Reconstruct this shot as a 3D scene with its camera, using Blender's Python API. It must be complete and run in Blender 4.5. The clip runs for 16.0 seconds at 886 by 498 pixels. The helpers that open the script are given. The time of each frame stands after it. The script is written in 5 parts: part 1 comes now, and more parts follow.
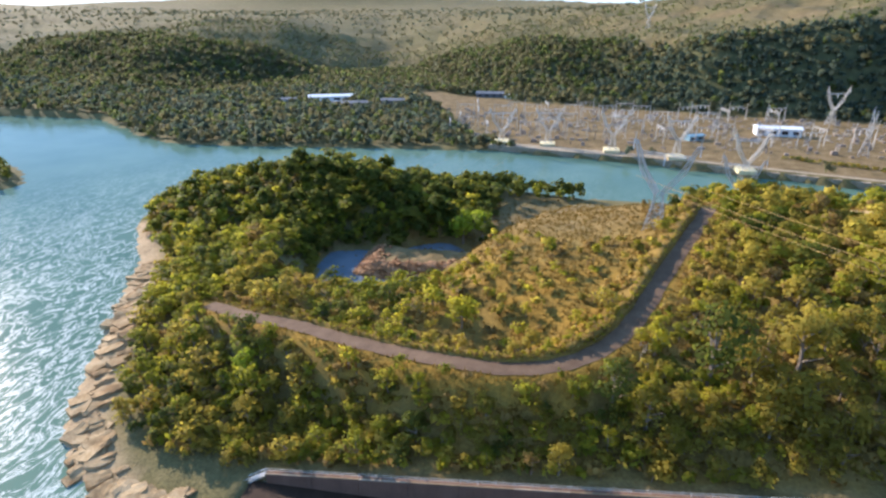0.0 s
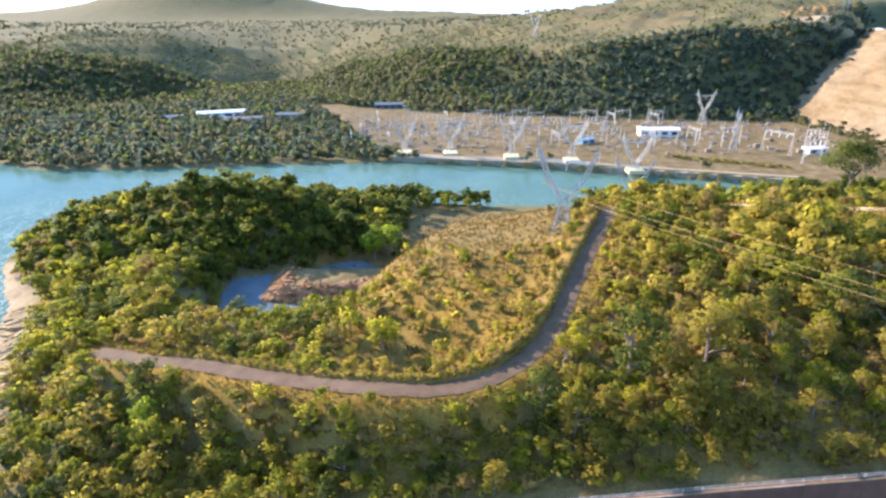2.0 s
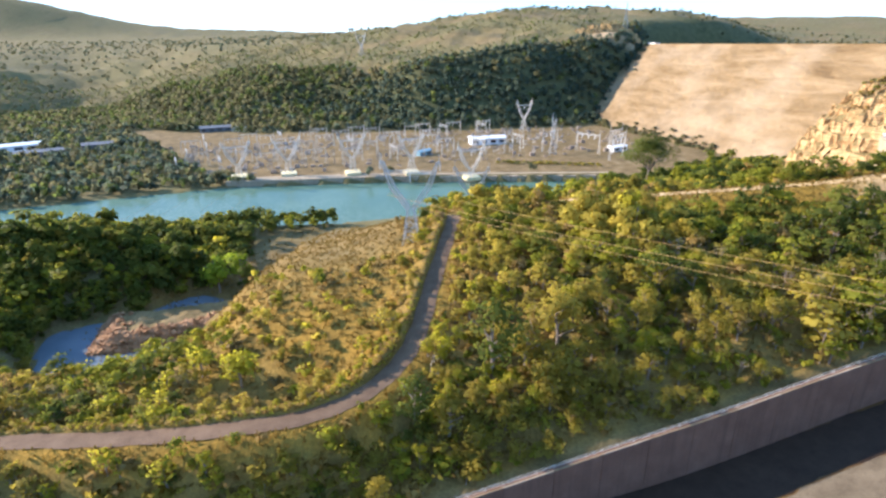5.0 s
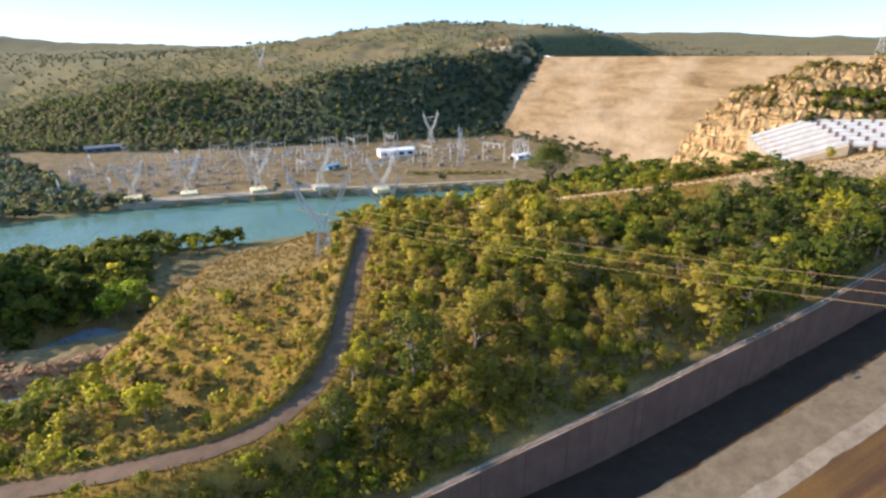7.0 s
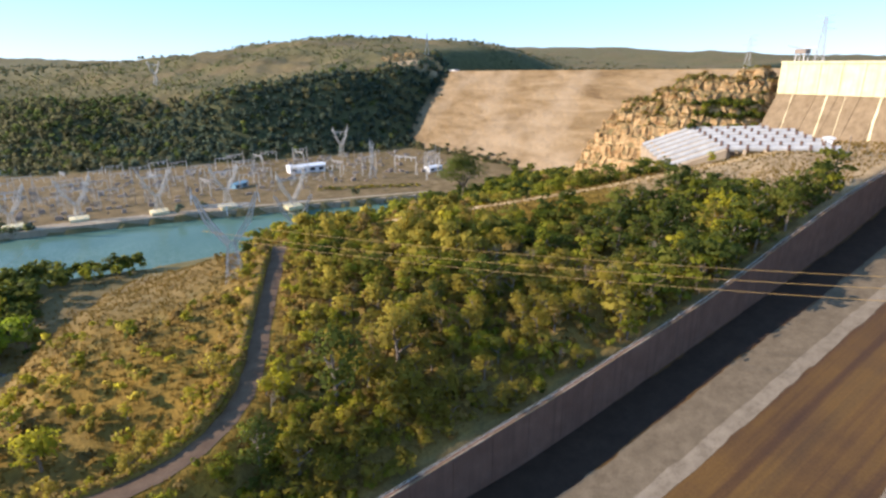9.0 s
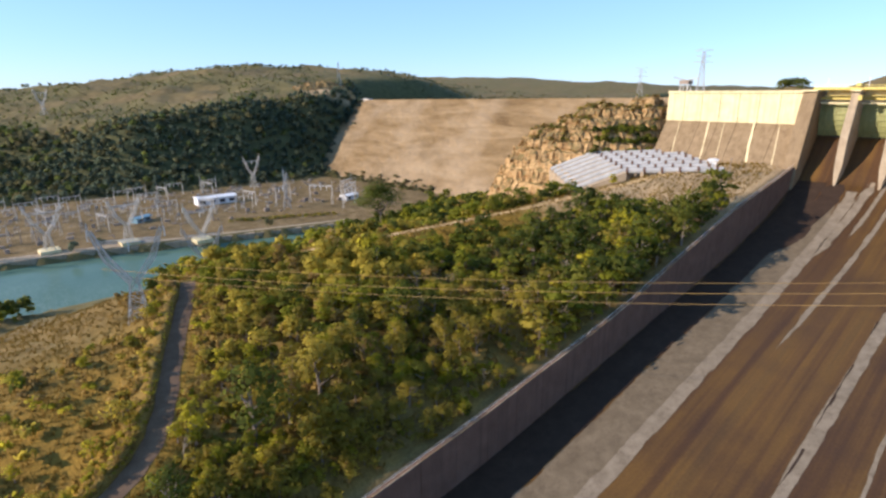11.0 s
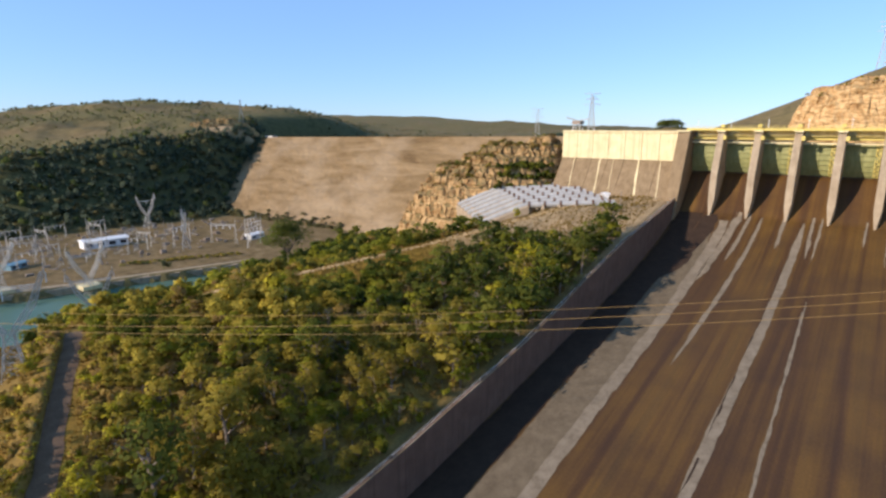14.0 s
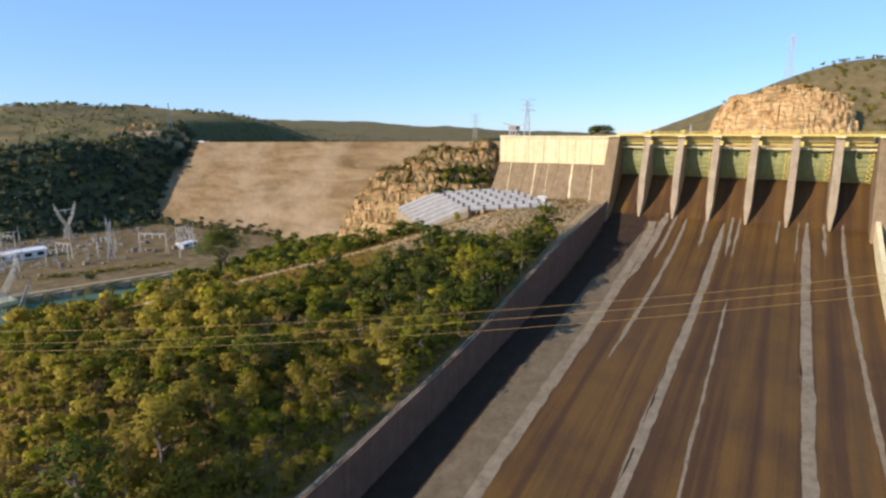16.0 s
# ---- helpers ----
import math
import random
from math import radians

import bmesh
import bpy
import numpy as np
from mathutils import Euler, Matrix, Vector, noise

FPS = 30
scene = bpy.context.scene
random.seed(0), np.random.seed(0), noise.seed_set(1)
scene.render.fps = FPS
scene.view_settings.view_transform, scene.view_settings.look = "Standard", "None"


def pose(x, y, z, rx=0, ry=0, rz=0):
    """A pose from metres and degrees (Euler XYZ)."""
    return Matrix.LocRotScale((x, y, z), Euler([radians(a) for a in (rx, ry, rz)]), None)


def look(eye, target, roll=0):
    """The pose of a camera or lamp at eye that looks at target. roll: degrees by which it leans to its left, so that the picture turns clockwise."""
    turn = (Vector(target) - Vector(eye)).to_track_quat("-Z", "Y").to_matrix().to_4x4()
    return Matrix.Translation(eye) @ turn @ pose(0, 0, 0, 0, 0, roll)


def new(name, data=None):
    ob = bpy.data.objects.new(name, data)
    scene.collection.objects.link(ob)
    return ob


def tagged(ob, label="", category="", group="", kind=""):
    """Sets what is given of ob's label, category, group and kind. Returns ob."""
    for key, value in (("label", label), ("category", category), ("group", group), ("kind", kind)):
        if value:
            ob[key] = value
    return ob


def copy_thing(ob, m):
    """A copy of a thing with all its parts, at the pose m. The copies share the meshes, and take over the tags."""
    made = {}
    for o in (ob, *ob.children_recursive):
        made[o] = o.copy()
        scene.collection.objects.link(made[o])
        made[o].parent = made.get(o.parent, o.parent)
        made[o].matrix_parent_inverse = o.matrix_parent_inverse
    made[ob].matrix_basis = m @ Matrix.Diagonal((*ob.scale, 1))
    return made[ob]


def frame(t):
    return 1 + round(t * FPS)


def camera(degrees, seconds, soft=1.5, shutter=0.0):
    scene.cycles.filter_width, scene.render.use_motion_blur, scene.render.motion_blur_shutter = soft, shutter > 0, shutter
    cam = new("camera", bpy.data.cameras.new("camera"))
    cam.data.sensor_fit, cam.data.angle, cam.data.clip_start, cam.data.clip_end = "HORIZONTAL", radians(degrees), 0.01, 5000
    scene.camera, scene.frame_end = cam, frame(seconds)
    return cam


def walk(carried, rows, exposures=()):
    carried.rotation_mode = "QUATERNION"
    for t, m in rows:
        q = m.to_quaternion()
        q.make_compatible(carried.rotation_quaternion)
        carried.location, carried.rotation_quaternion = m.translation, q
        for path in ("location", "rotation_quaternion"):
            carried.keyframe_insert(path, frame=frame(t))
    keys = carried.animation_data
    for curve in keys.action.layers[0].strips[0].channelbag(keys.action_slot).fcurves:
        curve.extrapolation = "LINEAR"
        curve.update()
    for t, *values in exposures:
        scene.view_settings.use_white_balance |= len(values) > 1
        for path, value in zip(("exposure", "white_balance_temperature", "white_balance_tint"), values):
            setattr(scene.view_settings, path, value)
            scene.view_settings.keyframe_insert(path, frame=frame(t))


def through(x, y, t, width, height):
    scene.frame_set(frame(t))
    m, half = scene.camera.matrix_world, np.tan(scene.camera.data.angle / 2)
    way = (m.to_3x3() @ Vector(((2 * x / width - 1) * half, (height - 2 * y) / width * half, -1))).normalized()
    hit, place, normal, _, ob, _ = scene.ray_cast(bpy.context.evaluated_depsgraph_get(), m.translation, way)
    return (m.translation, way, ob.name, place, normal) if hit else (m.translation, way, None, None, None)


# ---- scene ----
cam = camera(77.08, 16.0, soft=2.6)
PATH = [
    (0.0, pose(0.06, 0.06, 109.46, 66.39, -0.32, 11.30)),
    (0.5, pose(-0.68, 1.40, 109.72, 66.61, -0.29, 8.39)),
    (1.0, pose(-1.38, 2.69, 109.95, 66.86, -0.22, 6.27)),
    (1.5, pose(-1.99, 3.80, 110.12, 67.15, -0.12, 3.74)),
    (2.0, pose(-2.51, 4.62, 110.17, 67.37, -0.15, 0.97)),
    (2.5, pose(-2.95, 5.10, 110.10, 67.62, -0.13, -1.99)),
    (3.0, pose(-3.30, 5.31, 109.94, 67.81, -0.15, -4.44)),
    (3.5, pose(-3.56, 5.33, 109.75, 68.09, -0.14, -7.37)),
    (4.0, pose(-3.74, 5.22, 109.57, 68.42, -0.07, -10.34)),
    (6.5, pose(-4.28, 4.28, 108.78, 69.93, 0.31, -22.96)),
    (7.0, pose(-4.36, 4.07, 108.73, 70.26, 0.21, -25.17)),
    (7.5, pose(-4.41, 3.86, 108.76, 70.52, 0.21, -27.32)),
    (8.0, pose(-4.44, 3.69, 108.82, 70.80, 0.30, -29.63)),
    (8.5, pose(-4.47, 3.59, 108.87, 71.09, 0.29, -31.69)),
    (9.0, pose(-4.51, 3.51, 108.91, 71.53, 0.31, -34.22)),
    (11.5, pose(-4.89, 2.94, 108.78, 74.98, 0.12, -44.58)),
    (12.0, pose(-5.08, 2.79, 108.77, 75.70, 0.05, -46.20)),
    (12.5, pose(-5.32, 2.60, 108.77, 76.38, -0.02, -47.66)),
    (13.0, pose(-5.59, 2.38, 108.79, 77.02, -0.09, -49.23)),
    (13.5, pose(-5.85, 2.19, 108.81, 77.69, -0.15, -50.85)),
    (14.0, pose(-6.09, 2.01, 108.83, 77.94, -0.20, -52.18)),
    (14.5, pose(-6.32, 1.86, 108.84, 78.06, -0.20, -53.68)),
    (15.0, pose(-6.55, 1.70, 108.84, 78.17, -0.27, -55.08)),
    (15.5, pose(-6.75, 1.57, 108.83, 78.30, -0.24, -56.55)),
    (16.0, pose(-6.94, 1.41, 108.82, 78.46, -0.25, -58.34)),
]
walk(cam, PATH, exposures=[(0.0, 1.27, 6100, 19), (1.5, 1.76, 6000, 20), (3.5, 1.76, 6000, 19), (6.5, 1.30, 6250, 18), (9.0, 1.02, 6300, 19), (12.5, 0.58, 6450, 20), (16.0, 0.48, 6350, 17)])

# ---------- world, sun ----------
SUN_EL, SUN_AZ = 23.5, 60.5   # degrees above the horizon, degrees left of +y
world = bpy.data.worlds.new("sky_world")
scene.world = world
world.use_nodes = True
wn = world.node_tree
sky = wn.nodes.new("ShaderNodeTexSky")
sky.sky_type = "NISHITA"
sky.sun_disc = False
sky.sun_elevation = radians(SUN_EL)
sky.sun_rotation = radians(-SUN_AZ)
sky.altitude, sky.air_density, sky.dust_density, sky.ozone_density = 150, 1.0, 0.05, 3.5
clear = wn.nodes.new("ShaderNodeMix")
clear.data_type, clear.blend_type = "RGBA", "MULTIPLY"
clear.inputs[0].default_value, clear.inputs[7].default_value = 1.0, (0.76, 0.90, 1.12, 1)
wn.links.new(sky.outputs[0], clear.inputs[6])
even = wn.nodes.new("ShaderNodeMix")
even.data_type = "RGBA"
even.inputs[0].default_value, even.inputs[7].default_value = 0.5, (1.75, 3.35, 5.2, 1)
wn.links.new(clear.outputs[2], even.inputs[6])
wn.links.new(even.outputs[2], wn.nodes["Background"].inputs[0])
wn.nodes["Background"].inputs[1].default_value = 0.132
sun_data = bpy.data.lights.new("sun", "SUN")
sun_data.energy, sun_data.angle, sun_data.color = 4.5, radians(0.5), (1.0, 0.89, 0.72)
sun = new("sun", sun_data)
sun_dir = Vector((-math.sin(radians(SUN_AZ)) * math.cos(radians(SUN_EL)), math.cos(radians(SUN_AZ)) * math.cos(radians(SUN_EL)), math.sin(radians(SUN_EL))))
sun.matrix_world = look(tuple(sun_dir * 900), (0, 0, 0))

rng = np.random.default_rng(7)


# ---------- materials ----------
class Mat:
    """A small builder for node materials."""

    def __init__(self, name, rough=0.8, metal=0.0, spec=0.3):
        self.m = bpy.data.materials.new(name)
        self.m.use_nodes = True
        self.t = self.m.node_tree
        self.b = self.t.nodes["Principled BSDF"]
        self.b.inputs["Roughness"].default_value = rough
        self.b.inputs["Metallic"].default_value = metal
        self.b.inputs["Specular IOR Level"].default_value = spec
        self.geo = self.t.nodes.new("ShaderNodeNewGeometry")

    def put(self, node, key, value):
        if isinstance(value, bpy.types.NodeSocket):
            self.t.links.new(value, node.inputs[key])
        else:
            node.inputs[key].default_value = value

    def noise(self, scale, detail=4.0, stretch=(1, 1, 1), rough=0.55, distort=0.0):
        mp = self.t.nodes.new("ShaderNodeMapping")
        self.put(mp, "Vector", self.geo.outputs["Position"])
        mp.inputs["Scale"].default_value = stretch
        n = self.t.nodes.new("ShaderNodeTexNoise")
        self.put(n, "Vector", mp.outputs[0])
        n.inputs["Scale"].default_value, n.inputs["Detail"].default_value = scale, detail
        n.inputs["Roughness"].default_value, n.inputs["Distortion"].default_value = rough, distort
        return n.outputs["Fac"]

    def ramp(self, fac, *stops):
        r = self.t.nodes.new("ShaderNodeValToRGB")
        el = r.color_ramp.elements
        while len(el) < len(stops):
            el.new(0.5)
        for e, (p, c) in zip(el, stops):
            e.position = p
            e.color = (*c, 1) if isinstance(c, tuple) else (c, c, c, 1)
        self.put(r, "Fac", fac)
        return r.outputs["Color"]

    def mix(self, fac, a, b, mode="MIX"):
        n = self.t.nodes.new("ShaderNodeMix")
        n.data_type, n.blend_type = "RGBA", mode
        n.clamp_factor = True
        for i, v in ((0, fac), (6, a), (7, b)):
            if isinstance(v, bpy.types.NodeSocket):
                self.t.links.new(v, n.inputs[i])
            else:
                n.inputs[i].default_value = (*v, 1) if isinstance(v, tuple) else v
        return n.outputs[2]

    def math(self, op, a, b=0.0):
        n = self.t.nodes.new("ShaderNodeMath")
        n.operation = op
        self.put(n, 0, a)
        self.put(n, 1, b)
        return n.outputs[0]

    def channel(self, name):
        a = self.t.nodes.new("ShaderNodeAttribute")
        a.attribute_name = name
        s = self.t.nodes.new("ShaderNodeSeparateColor")
        self.put(s, 0, a.outputs["Color"])
        return s.outputs

    def alpha(self, name):
        a = self.t.nodes.new("ShaderNodeAttribute")
        a.attribute_name = name
        return a.outputs["Alpha"]

    def rand(self):
        n = self.t.nodes.new("ShaderNodeObjectInfo")
        return n.outputs["Random"]

    def bump(self, height, strength, distance=0.1):
        n = self.t.nodes.new("ShaderNodeBump")
        n.inputs["Strength"].default_value, n.inputs["Distance"].default_value = strength, distance
        self.put(n, "Height", height)
        self.put(self.b, "Normal", n.outputs[0])

    def color(self, c):
        self.put(self.b, "Base Color", (*c, 1) if isinstance(c, tuple) else c)
        return self

    def rough(self, v):
        self.put(self.b, "Roughness", v)


def mat_plain(name, c1, c2, scale=2.0, rough=0.7, metal=0.0, stretch=(1, 1, 1), bump=0.0):
    m = Mat(name, rough, metal)
    n = m.noise(scale, 5, stretch)
    m.color(m.ramp(n, (0.3, c1), (0.7, c2)))
    if bump:
        m.bump(n, bump)
    return m.m


def mat_ground():
    m = Mat("dry_ground", 0.95, spec=0.1)
    big, mid, fine = m.noise(0.018, 5), m.noise(0.11, 5), m.noise(1.3, 5)
    ch = m.channel("cover")
    scrub = m.ramp(mid, (0.3, (0.095, 0.083, 0.036)), (0.55, (0.15, 0.122, 0.052)), (0.75, (0.22, 0.165, 0.078)))
    scrub = m.mix(m.ramp(big, (0.35, 0.0), (0.65, 0.7)), scrub, (0.16, 0.135, 0.055))
    sand = m.ramp(mid, (0.25, (0.090, 0.072, 0.032)), (0.45, (0.165, 0.112, 0.050)), (0.6, (0.215, 0.148, 0.070)), (0.75, (0.28, 0.205, 0.108)))
    gold = m.ramp(mid, (0.3, (0.145, 0.092, 0.022)), (0.55, (0.27, 0.155, 0.026)), (0.75, (0.165, 0.130, 0.034)))
    stone = m.ramp(mid, (0.3, (0.27, 0.19, 0.105)), (0.6, (0.42, 0.30, 0.17)), (0.8, (0.21, 0.15, 0.085)))
    scrub = m.mix(m.alpha("cover"), scrub, m.ramp(mid, (0.3, (0.05, 0.055, 0.024)), (0.7, (0.095, 0.095, 0.04))))
    c = m.mix(ch[0], scrub, sand)
    c = m.mix(ch[1], c, gold)
    c = m.mix(ch[2], c, stone)
    c = m.mix(0.55, c, m.ramp(fine, (0.3, 0.45), (0.7, 1.35)), "MULTIPLY")
    m.color(c)
    m.bump(fine, 0.7, 0.6)
    return m.m


def mat_leaf(name, dark, mid, light, through=0.64, vary=0.80):
    m = Mat(name, 0.65, spec=0.12)
    isl = m.geo.outputs["Random Per Island"]
    patch = m.noise(0.16, 2)
    v = m.math("ADD", m.math("MULTIPLY", isl, 0.14), m.math("ADD", m.math("MULTIPLY", patch, 0.55), 0.10))
    v = m.math("ADD", v, m.math("MULTIPLY", m.math("SUBTRACT", m.rand(), 0.5), 0.25))
    tone = m.t.nodes.new("ShaderNodeAttribute")
    tone.attribute_name = "tone"
    v = m.math("ADD", v, m.math("MULTIPLY", tone.outputs["Fac"], vary))
    c = m.ramp(v, (0.25, dark), (0.5, mid), (0.75, light))
    m.color(c)
    tr = m.t.nodes.new("ShaderNodeBsdfTranslucent")
    m.put(tr, "Color", c)
    mx = m.t.nodes.new("ShaderNodeMixShader")
    mx.inputs[0].default_value = through
    m.t.links.new(m.b.outputs[0], mx.inputs[1])
    m.t.links.new(tr.outputs[0], mx.inputs[2])
    m.t.links.new(mx.outputs[0], m.t.nodes["Material Output"].inputs[0])
    return m.m


def mat_water():
    m = Mat("river_water", 0.12, spec=0.06)
    m.b.inputs["IOR"].default_value = 1.33
    big = m.noise(0.02, 3)
    deep = m.ramp(big, (0.3, (0.068, 0.130, 0.098)), (0.7, (0.098, 0.165, 0.122)))
    ch = m.channel("foam")
    streak = m.noise(0.16, 8, (1.0, 0.45, 1), 0.65, 1.6)
    band = m.math("SUBTRACT", 1.0, m.math("MULTIPLY", m.math("ABSOLUTE", m.math("SUBTRACT", streak, 0.5)), 26.0))
    foam = m.math("MULTIPLY", m.math("MAXIMUM", band, 0.0), ch[0])
    m.color(m.mix(foam, deep, (0.75, 0.78, 0.76)))
    m.rough(m.math("ADD", 0.15, m.math("MULTIPLY", foam, 0.5)))
    w = m.math("ADD", m.noise(0.9, 4, (1, 0.6, 1)), m.math("MULTIPLY", m.noise(0.2, 3), 1.5))
    m.bump(w, 0.085, 0.6)
    return m.m


def mat_chute():
    m = Mat("wet_algae_concrete", 0.55, spec=0.25)
    long1, long2 = m.noise(0.16, 6, (0.02, 1, 0.02), 0.6), m.noise(0.9, 5, (0.018, 1, 0.018), 0.6)
    blot, fine = m.noise(0.05, 5), m.noise(1.6, 5)
    c = m.ramp(long1, (0.3, (0.040, 0.019, 0.008)), (0.44, (0.070, 0.033, 0.010)), (0.56, (0.115, 0.058, 0.012)), (0.66, (0.084, 0.045, 0.012)), (0.8, (0.056, 0.036, 0.015)))
    c = m.mix(m.ramp(blot, (0.4, 0.0), (0.7, 0.55)), c, (0.042, 0.021, 0.010))
    c = m.mix(0.25, c, m.ramp(long2, (0.3, 0.55), (0.7, 1.4)), "MULTIPLY")
    c = m.mix(0.35, c, m.ramp(fine, (0.3, 0.5), (0.7, 1.4)), "MULTIPLY")
    m.color(c)
    m.bump(fine, 0.25, 0.1)
    return m.m


def mat_concrete(name, c1, c2, stain, down=0.6):
    m = Mat(name, 0.85, spec=0.2)
    blot, fine = m.noise(0.22, 6), m.noise(2.5, 6)
    runs = m.noise(0.55, 5, (1, 1, 0.07), 0.65)
    c = m.ramp(blot, (0.3, c1), (0.7, c2))
    c = m.mix(m.ramp(runs, (0.48, 0.0), (0.72, down)), c, stain)
    c = m.mix(0.3, c, m.ramp(fine, (0.3, 0.6), (0.7, 1.3)), "MULTIPLY")
    m.color(c)
    m.bump(fine, 0.3, 0.05)
    return m.m


def mat_rock(name="sandstone", tint=(1, 1, 1), growth=0.0):
    m = Mat(name, 0.92, spec=0.15)
    lay, blot, fine = m.noise(0.5, 6, (0.35, 0.35, 1.6), 0.6, 0.5), m.noise(0.13, 4), m.noise(2.2, 6)
    c = m.ramp(lay, (0.28, (0.13, 0.085, 0.05)), (0.45, (0.33, 0.24, 0.14)), (0.62, (0.48, 0.38, 0.25)), (0.8, (0.36, 0.22, 0.11)))
    c = m.mix(m.ramp(blot, (0.5, 0.0), (0.72, 0.6)), c, (0.25, 0.14, 0.065))
    c = m.mix(0.4, c, m.ramp(fine, (0.3, 0.5), (0.7, 1.35)), "MULTIPLY")
    c = m.mix(1.0, c, tint, "MULTIPLY")
    if growth:   # dry grass and moss where soil can lie
        sep = m.t.nodes.new("ShaderNodeSeparateXYZ")
        m.put(sep, 0, m.geo.outputs["Normal"])
        flat = m.math("ADD", sep.outputs[2], m.math("MULTIPLY", m.math("SUBTRACT", blot, 0.5), 1.1))
        turf = m.ramp(fine, (0.3, (0.085, 0.07, 0.028)), (0.5, (0.15, 0.115, 0.045)), (0.7, (0.235, 0.165, 0.075)))
        c = m.mix(m.math("MULTIPLY", m.ramp(flat, (0.62 - 0.4 * growth, 0.0), (0.86 - 0.4 * growth, 1.0)), growth), c, turf)
    m.color(c)
    m.bump(fine, 0.6, 0.4)
    return m.m


def mat_rockfill():
    m = Mat("dumped_rockfill", 0.95, spec=0.1)
    band, blot, fine = m.noise(0.06, 7, (0.4, 0.22, 1.5), 0.7, 0.6), m.noise(0.014, 4), m.noise(1.1, 6)
    c = m.ramp(band, (0.30, (0.105, 0.064, 0.029)), (0.43, (0.182, 0.118, 0.055)), (0.55, (0.242, 0.162, 0.082)), (0.72, (0.305, 0.218, 0.122)))
    c = m.mix(m.ramp(blot, (0.46, 0.0), (0.64, 0.5)), c, (0.335, 0.25, 0.157))
    c = m.mix(0.35, c, m.ramp(fine, (0.3, 0.5), (0.7, 1.4)), "MULTIPLY")
    m.color(c)
    m.bump(fine, 0.6, 0.6)
    return m.m


def mat_track(name="worn_track", lo=(0.098, 0.060, 0.036), hi=(0.152, 0.098, 0.060)):
    m = Mat(name, 0.9, spec=0.15)
    n, f = m.noise(0.25, 5), m.noise(2.2, 5)
    c = m.ramp(n, (0.3, lo), (0.7, hi))
    m.color(m.mix(0.4, c, m.ramp(f, (0.3, 0.6), (0.7, 1.35)), "MULTIPLY"))
    m.bump(f, 0.4, 0.05)
    return m.m


def mat_pond():
    m = Mat("still_pond_water", 0.05, spec=0.5)
    m.b.inputs["IOR"].default_value = 1.33
    n = m.noise(0.08, 3)
    # pale blue base: the sky's reflection is put into the colour
    m.color(m.ramp(n, (0.3, (0.10, 0.13, 0.155)), (0.7, (0.14, 0.17, 0.20))))
    m.bump(m.noise(1.2, 3), 0.06, 0.2)
    return m.m


POND = mat_pond()
SANDY = mat_track("sandy_track", (0.36, 0.23, 0.10), (0.48, 0.33, 0.16))
BLUFF = mat_rock("tan_bluff_rock", (1.35, 1.16, 0.86), 0.45)
OCHRE = mat_rock("ochre_sandstone", (1.12, 0.95, 0.70), 0.9)
REDROCK = mat_rock("reddish_stone", (0.85, 0.62, 0.5))
GROUND, WATER, CHUTE, ROCK, FILL, TRACK = mat_ground(), mat_water(), mat_chute(), mat_rock("sandstone", (0.92, 0.84, 0.70)), mat_rockfill(), mat_track()
CONC = mat_concrete("weathered_concrete", (0.29, 0.22, 0.14), (0.40, 0.315, 0.21), (0.145, 0.10, 0.062))
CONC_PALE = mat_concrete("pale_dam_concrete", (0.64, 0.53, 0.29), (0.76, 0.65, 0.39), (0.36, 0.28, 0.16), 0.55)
# stained, with the shade of the left wall's face put into the colour
CONC_WALL = mat_concrete("stained_shade_concrete", (0.120, 0.067, 0.046), (0.165, 0.097, 0.067), (0.074, 0.043, 0.031), 0.5)
CONC_FACE = mat_concrete("stained_dam_face", (0.200, 0.138, 0.074), (0.265, 0.188, 0.106), (0.115, 0.076, 0.042), 0.6)
CONC_DRY = mat_concrete("dry_concrete_strip", (0.160, 0.124, 0.082), (0.232, 0.184, 0.127), (0.086, 0.059, 0.036), 0.45)
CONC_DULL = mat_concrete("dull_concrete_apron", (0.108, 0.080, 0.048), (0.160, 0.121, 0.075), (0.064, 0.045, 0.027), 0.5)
STEEL = mat_plain("galvanised_steel", (0.38, 0.36, 0.32), (0.50, 0.48, 0.43), 1.5, 0.55, 0.1)
GATE = mat_plain("green_gate_paint", (0.19, 0.195, 0.072), (0.30, 0.295, 0.115), 0.5, 0.6, 0.0, (1, 1, 0.3), 0.1)
YELLOW = mat_plain("ochre_yellow_paint", (0.50, 0.38, 0.08), (0.62, 0.50, 0.16), 0.8, 0.6)
WIRE = mat_plain("aged_conductor", (0.33, 0.20, 0.06), (0.40, 0.25, 0.09), 0.3, 0.6, 0.2)
WHITE = mat_plain("white_paint", (0.66, 0.66, 0.64), (0.78, 0.78, 0.76), 0.4, 0.6)
TUBE = mat_plain("pale_penstock_paint", (0.29, 0.285, 0.265), (0.39, 0.38, 0.355), 0.25, 0.6)
GREYROOF = mat_plain("grey_roof_sheet", (0.10, 0.105, 0.11), (0.17, 0.175, 0.18), 0.5, 0.7)
BLUEROOF = mat_plain("blue_roof_sheet", (0.14, 0.27, 0.33), (0.20, 0.34, 0.40), 0.5, 0.6)
YARD = mat_plain("weathered_plant", (0.20, 0.16, 0.125), (0.36, 0.285, 0.22), 0.12, 0.8)
DARK = mat_plain("dark_opening", (0.02, 0.02, 0.022), (0.035, 0.035, 0.04), 1.0, 0.4)
# near-black: wall shadow put into the floor colour, and open joints
SHADE_JOINT = mat_concrete("shade_and_joint_black", (0.030, 0.017, 0.010), (0.046, 0.027, 0.016), (0.018, 0.011, 0.007), 0.6)
